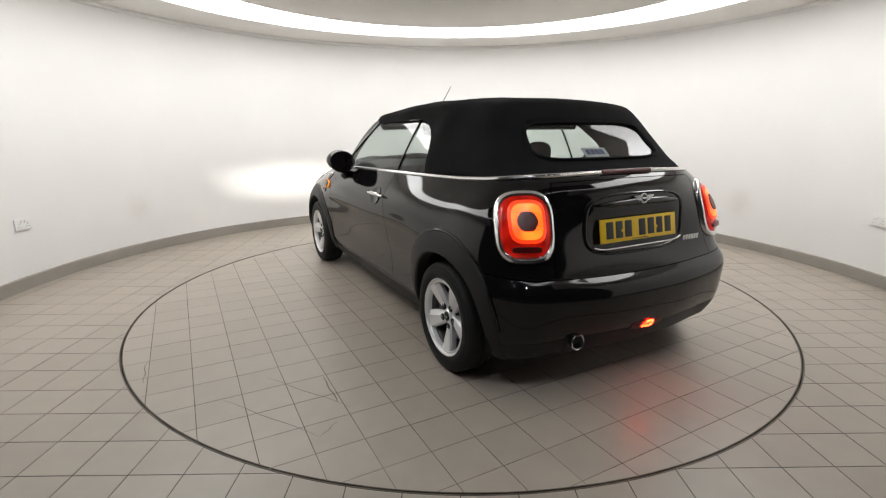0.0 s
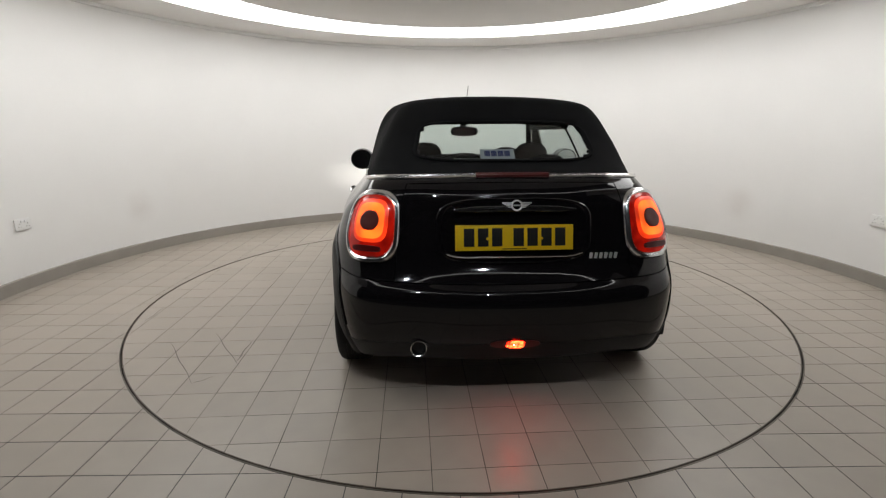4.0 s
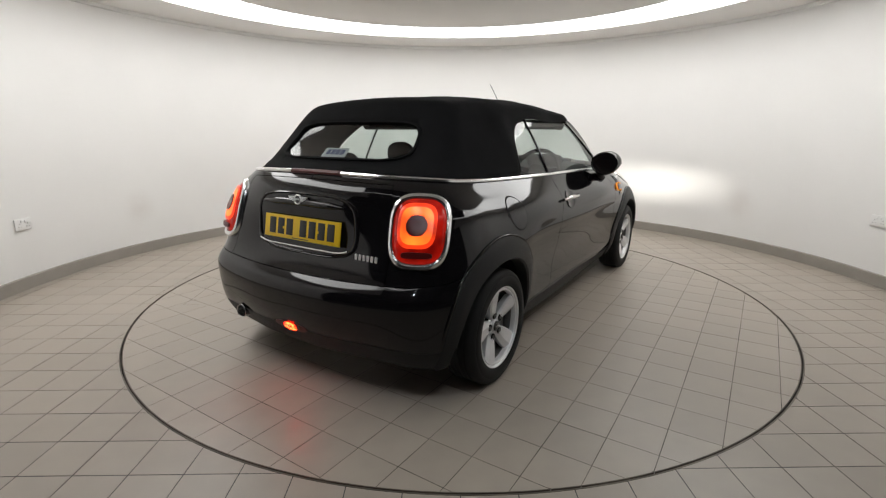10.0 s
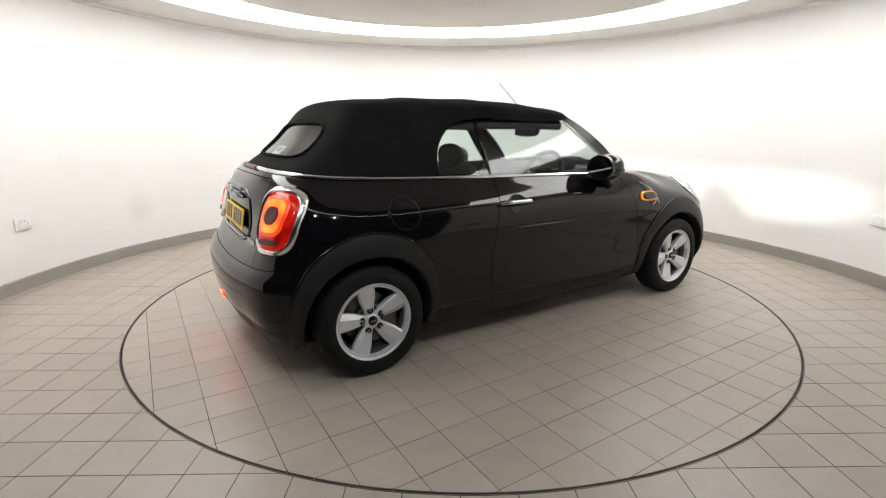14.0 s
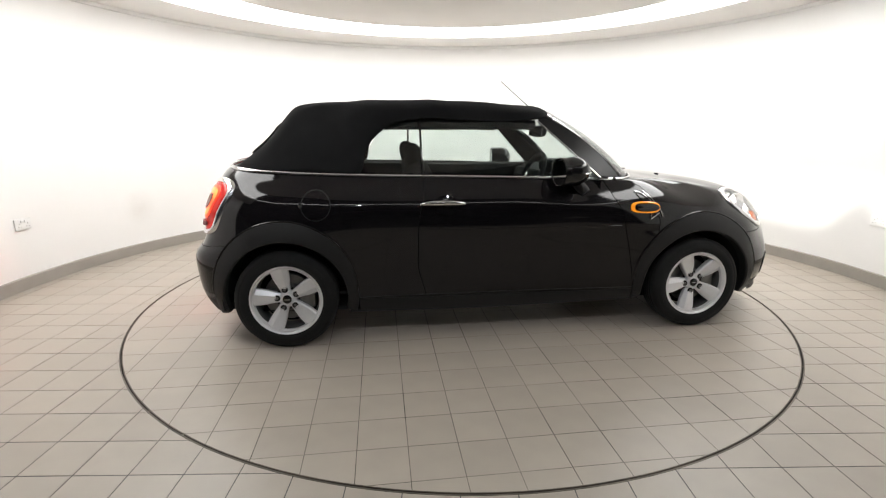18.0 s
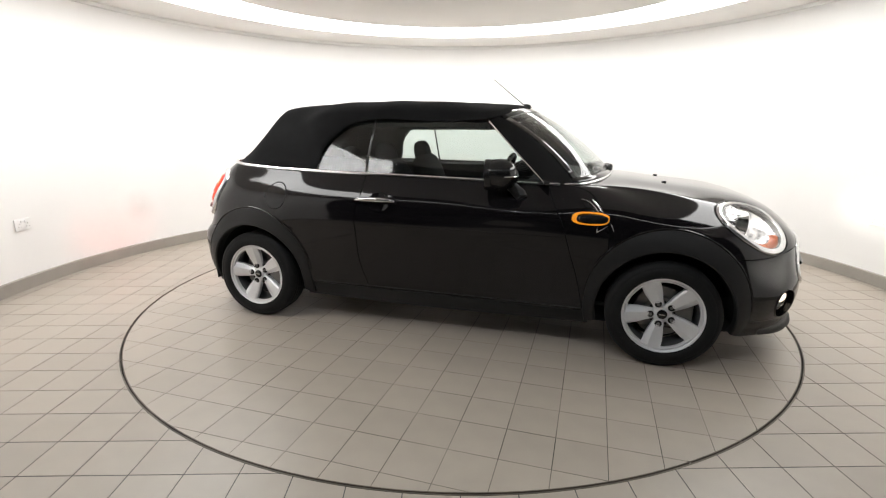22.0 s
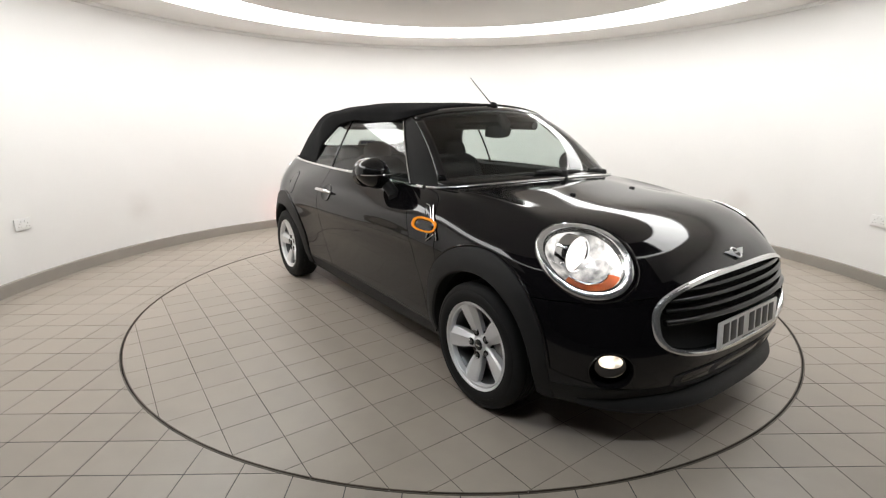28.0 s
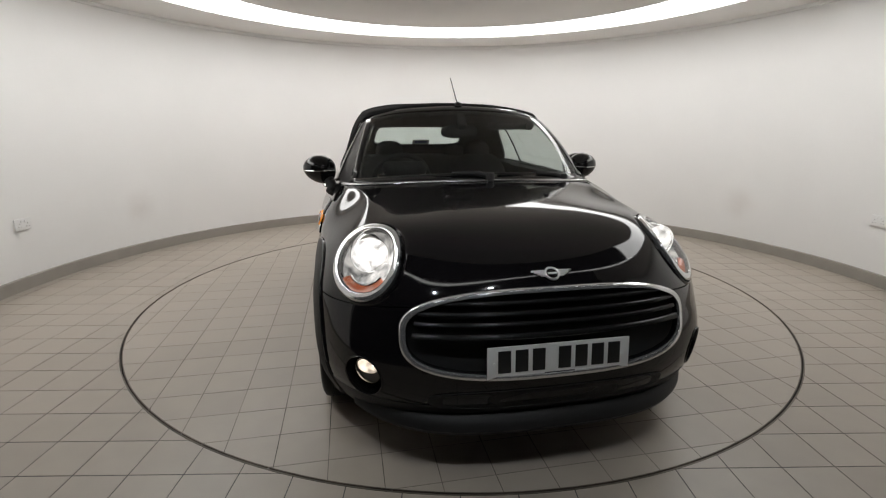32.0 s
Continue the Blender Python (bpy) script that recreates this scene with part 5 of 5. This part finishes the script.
    # chrome line laid on the cap in place of its edge highlight
    v, fc = tube([(0.387 + 0.083 * math.cos(a), s * (0.850 + 0.093 * math.sin(a)), 0.981) for a in np.linspace(-1.3, 1.3, 17)], 0.003, 6)
    solid("cap_highlight", v, fc, M_CHROME, mr, "thin bright joint")


def fuel_flap(car):
    f = (Vector((-1.055, -0.81, 0.815)), Vector((0.078, 0, 0)), Vector((0, 0, 0.078)), 2.0)
    fl = new("fuel_flap")
    fl.parent = car
    v, fc = shell(f, [(1.0, -0.003), (0.99, 0.0022), (0.8, 0.003), (0.3, 0.003)], 48, True)
    solid("lid", v, fc, M_PAINT, fl, "round gloss black lid")
    v, fc = shell(f, [(1.05, 0.0008), (0.985, 0.0030)], 48)
    solid("joint", v, fc, M_INNER, fl)
    # finger notch as a raised black patch: the hollow's shade is its colour
    f2 = (Vector((-1.135, -0.81, 0.815)), Vector((0.013, 0, 0)), Vector((0, 0, 0.016)), 2.0)
    v, fc = shell(f2, [(1.0, 0.001), (0.6, 0.0035)], 20, True)
    solid("notch_patch", v, fc, M_INNER, fl)


def front_fittings(car):
    winged_badge(car, ahead(-0.005, 0.724, 0.003), (0.62, 0, 0.78), (-0.78, 0, 0.62), 0.92)
    # lower lip, intake and splitter
    f = (Vector((1.95, 0, .302)), Vector((0, .45, 0)), Vector((0, 0, .040)), 4.0)
    v, fc = shell(f, [(1.0, -0.002), (0.985, 0.005), (0.95, 0.004), (0.92, 0.0015), (0.5, 0.0015)], 72, True)
    solid("lower_intake", v, fc, M_CLAD, car, "matt black lower intake")
    n = 41
    verts, faces = [], []
    for i in range(n):
        y = -0.70 + 1.4 * i / (n - 1)
        p = ahead(y, 0.23)
        x = p.x
        for dx, z in ((-0.03, 0.245), (0.012, 0.235), (0.040, 0.205), (0.045, 0.185), (0.03, 0.165), (-0.06, 0.160)):
            k = 1 - (abs(y) / 0.72) ** 5
            verts.append((x + dx * k - 0.02 * (1 - k), y, 0.205 + (z - 0.205) * (0.3 + 0.7 * k)))
    for i in range(n - 1):
        for j in range(5):
            faces.append((i * 6 + j, i * 6 + 6 + j, i * 6 + 7 + j, i * 6 + 1 + j))
    solid("front_lip", verts, faces, M_CLAD, car, "black plastic front lip")
    # washer jets
    for y in (-0.24, 0.24):
        hit, nor = onto(BODY_TREE, (1.243, y, 2), (0, 0, -1))
        part("washer_jet", box_bm((0.026, 0.016, 0.010), hit + Vector((0, 0, 0.003)), 0.004, 3), M_CLAD, car)
    # aerial on the header rail
    a = new("aerial")
    a.parent = car
    v, fc = tube([(0.39, 0, 1.352), (0.385, 0, 1.366), (0.375, 0, 1.372), (0.362, 0, 1.376)], [0.026, 0.022, 0.014, 0.007], 14)
    solid("foot", v, fc, M_CLAD, a, "black rubber foot")
    v, fc = tube([(0.372, 0, 1.368), (0.26, 0, 1.459), (0.155, 0, 1.545)], [0.0035, 0.0028, 0.0022], 8)
    solid("rod", v, fc, M_BLADE, a, "thin black rod")
    # wipers resting at the foot of the screen
    for y0, y1 in ((-0.42, 0.12), (0.10, 0.56)):
        w = new("wiper")
        w.parent = car
        pts = []
        for t in np.linspace(0, 1, 9):
            y = y0 + (y1 - y0) * t
            pts.append(Vector((0.925 - 0.35 * max(0, abs(y) - 0.1) ** 1.7 - 0.010 - 0.02 * t, y, 0.984 - 0.05 * max(0, abs(y) - 0.1))))
        v, fc = tube(pts, 0.008, 6, flat=1.7)
        solid("blade", v, fc, M_BLADE, w, "black rubber blade")
        v, fc = tube([(pts[7] + Vector((0.03, 0.0, -0.012))), (pts[6] + Vector((0.022, 0, 0.010))), (pts[4] + Vector((0.006, 0, 0.012)))], [0.019, 0.014, 0.008], 8)
        solid("arm", v, fc, M_BLADE, w, "black wiper arm")
        q = pts[7] + Vector((0.036, 0.0, -0.014))
        v, fc = lathe([(0.024, -0.03), (0.024, 0.016), (0.018, 0.026), (0.0005, 0.030)], 16, False)
        solid("pivot", [q + Vector(u) for u in v], fc, M_BLADE, w, "black pivot cap")


def cabin(car):
    # seats
    for y in (-0.355, 0.355):
        st = new("front_seat")
        st.parent = car
        st["label"] = "black cloth front seat"
        part("cushion", pillow((0.52, 0.50, 0.18), (-0.10, y, 0.46)), M_SEAT, st)
        part("backrest", pillow((0.18, 0.48, 0.64), (-0.40, y, 0.72), Euler((0, radians(-14), 0)).to_matrix()), M_SEAT, st)
        hr = part("headrest", pillow((0.11, 0.215, 0.18), (-0.49, y, 1.045), Euler((0, radians(-10), 0)).to_matrix(), 2.6), M_SEAT, st)
        for dy in (-0.05, 0.05):
            v, f = tube([(-0.46, y + dy, 0.92), (-0.48, y + dy, 1.04)], 0.006, 6)
            solid("post", v, f, M_SATIN, hr)
    rs = new("rear_seat")
    rs.parent = car
    part("cushion", pillow((0.42, 1.0, 0.2), (-0.86, 0, 0.50)), M_SEAT, rs)
    part("backrest", pillow((0.15, 1.02, 0.5), (-1.06, 0, 0.75), Euler((0, radians(-10), 0)).to_matrix(), 4), M_SEAT, rs)
    for y in (-0.30, 0.30):
        part("headrest", pillow((0.09, 0.20, 0.13), (-1.10, y, 1.02), None, 2.6), M_SEAT, rs)
    # dashboard
    da = new("dashboard")
    da.parent = car
    prof = [(0.92, 0.93), (0.70, 0.965), (0.55, 0.955), (0.46, 0.925), (0.44, 0.87), (0.50, 0.70), (0.62, 0.55), (0.9, 0.5)]
    ys = np.linspace(-0.66, 0.66, 15)
    verts = [(x - (0.10 * (abs(y) / 0.66) ** 2 if x > 0.6 else 0), y, z - 0.02 * (abs(y) / 0.66) ** 3) for y in ys for x, z in prof]
    k = len(prof)
    faces = [(i * k + j, i * k + k + j, i * k + k + 1 + j, i * k + 1 + j) for i in range(len(ys) - 1) for j in range(k - 1)]
    solid("top_pad", verts, faces, M_TRIMBLK, da, "black grained dashboard")
    part("cowl", box_bm((0.13, 0.26, 0.09), (0.44, -0.345, 0.985), 0.04, 3), M_TRIMBLK, da, "black instrument cowl")
    v, f = lathe([(0.088, -0.02), (0.105, -0.012), (0.11, 0.0), (0.105, 0.012), (0.088, 0.02)], 40, True)
    m = Matrix.Translation((0.45, 0, 0.80)) @ Matrix.Rotation(radians(-80), 4, "Y")
    solid("centre_ring", [m @ Vector(p) for p in v], f, M_SATIN, da)
    sw = new("steering_wheel")
    sw.parent = car
    m = Matrix.Translation((0.285, -0.345, 0.90)) @ Matrix.Rotation(radians(-66), 4, "Y")
    v, f = tube([m @ Vector((0.178 * math.cos(a), 0.178 * math.sin(a), 0)) for a in np.linspace(0, 2 * math.pi, 40, endpoint=False)], 0.016, 8, True)
    solid("rim", v, f, M_TRIMBLK, sw, "black leather rim")
    b = box_bm((0.13, 0.14, 0.05), (0, 0, -0.01), 0.03, 3)
    bmesh.ops.transform(b, matrix=m, verts=b.verts[:])
    part("boss", b, M_TRIMBLK, sw)
    for a in (80, 280, 180):
        b = box_bm((0.12, 0.035, 0.012), (0.10, 0, 0), 0.005)
        bmesh.ops.transform(b, matrix=m @ Matrix.Rotation(radians(a), 4, "Z"), verts=b.verts[:])
        part("spoke", b, M_SATIN if a != 180 else M_TRIMBLK, sw)
    # mirror on the header
    mi = new("interior_mirror")
    mi.parent = car
    part("housing", pillow((0.04, 0.235, 0.08), (0.44, -0.003, 1.205), Euler((0, radians(8), radians(8))).to_matrix(), 3.0), M_TRIMBLK, mi)
    part("glass", box_bm((0.002, 0.205, 0.055), (0.420, -0.001, 1.2025), 0.0, 1, Euler((0, radians(8), radians(8))).to_matrix()), M_MIRROR, mi, "mirror glass")
    part("stalk", box_bm((0.05, 0.05, 0.10), (0.485, 0, 1.265), 0.018, 3, Euler((0, radians(-40), 0)).to_matrix()), M_TRIMBLK, mi)
    for s in (1, -1):
        v, f = tube([(x, s * (glass_y(x, 1.25) - 0.045), 1.247 - 0.03 * max(0, x - 0.1)) for x in np.linspace(0.24, -0.66, 13)], 0.028, 8, flat=1.1)
        solid("roof_rail", v, f, M_TRIMBLK, car, "black roof rail above the side glass")
    # door cards, rear side panels, parcel well, header lining
    for s in (1, -1):
        verts, faces = [], []
        xs = np.linspace(0.62, -1.25, 20)
        for x in xs:
            top = side(x, 0.93, s)
            yb = abs(top.y) - 0.055
            for dy, z in ((0.03, 0.938), (-0.01, 0.950), (-0.045, 0.935), (-0.06, 0.86), (-0.05, 0.70), (-0.06, 0.45), (-0.04, 0.28)):
                verts.append((x, s * (yb + dy), z + 0.012 * (x < -0.5)))
        for i in range(len(xs) - 1):
            for j in range(6):
                faces.append((i * 7 + j, i * 7 + 7 + j, i * 7 + 8 + j, i * 7 + 1 + j))
        solid("door_card", verts, faces, M_TRIMBLK, car, "black grained inner panel")
    part("cabin_floor", box_bm((2.2, 1.36, 0.02), (-0.15, 0, 0.27)), M_TRIMBLK, car)
    part("parcel_well", box_bm((0.42, 1.18, 0.04), (-1.33, 0, 0.965), 0.01), M_TRIMBLK, car, "black rear shelf")
    part("bulkhead", box_bm((0.03, 1.2, 0.70), (-1.18, 0, 0.62)), M_TRIMBLK, car)
    # sticker inside the rear pane
    st = new("window_sticker")
    st.parent = car
    c = behind(0.039, 1.108, -0.008, ROOF_TREE)
    m = Matrix.Translation(c + Vector((0.004, 0, 0))) @ Matrix.Rotation(radians(-90), 4, "Z") @ Matrix.Rotation(radians(42), 4, "X")
    flat_bar("label_film", (0.165, 0.066, 0.001), m, M_STICKER, st, 0.0, "silver film")
    for k in range(4):
        flat_bar("word_bar", (0.027, 0.036, 0.0006), m @ Matrix.Translation((-0.048 + 0.032 * k, 0.004, 0.001)), M_BLUE, st, 0.0, "dark blue bar")
        flat_bar("word_bar", (0.027, 0.036, 0.0006), m @ Matrix.Translation((-0.048 + 0.032 * k, 0.004, -0.001)), M_BLUE, st, 0.0, "dark blue bar")


# ---- assembly ----
room()
downlight(-0.50, -2.95)
downlight(0.50, -2.95)
socket(-3.34, -0.044, 0.506)
socket(3.375, 0.232, 0.514)
FLOOR = floor()
TABLE = turntable()
CAR = tagged(new("car"), "black two-door convertible with raised canvas roof", "car")
PANELS = body_panels(CAR)
for sgn in (1, -1):
    for wx, _, _ in WHEELS:
        arch_trim(CAR, wx, sgn)
        wheel(CAR, wx, sgn, {(True, 1): 70, (True, -1): 113, (False, 1): 95, (False, -1): 101}[wx > 0, sgn])
soft_top(CAR)
greenhouse(CAR)
belt_trim(CAR)
for sgn in (1, -1):
    tail_lamp(CAR, sgn)
    head_lamp(CAR, sgn)
    fog_lamp(CAR, sgn)
    side_fittings(CAR, sgn)
grille(CAR)
plate(CAR, True)
plate(CAR, False)
rear_fittings(CAR)
fuel_flap(CAR)
front_fittings(CAR)
cabin(CAR)
lay(TABLE, 0.108, -1.318, 0.0, 0.0, DISC_R - 0.0045, 300, lambda c: abs(math.hypot(*c) - 1.6))
lay(FLOOR, -1.278, -2.105, 2.6, DISC_R + 0.0125, WALL_R - 0.013, 300, lambda c: (c[1] > -2.6) * -1 + math.hypot(c[0], c[1] + 3.6) * 0.1, WIDE_GAP)

# ---- what moves: the table turns at an even pace, the car on it ----
SPIN, TURN_0 = -6.163, 119.94
CAR_AT = Vector((0.136, -0.1126, 0))


def motions():
    steps = [i * 0.5 for i in range(int(SECONDS * 2) + 1)]
    turns = [(t, Matrix.Rotation(radians(TURN_0 + SPIN * t), 4, "Z")) for t in steps]
    walk(TABLE, turns)
    walk(CAR, [(t, m @ Matrix.Translation(CAR_AT)) for t, m in turns])


motions()
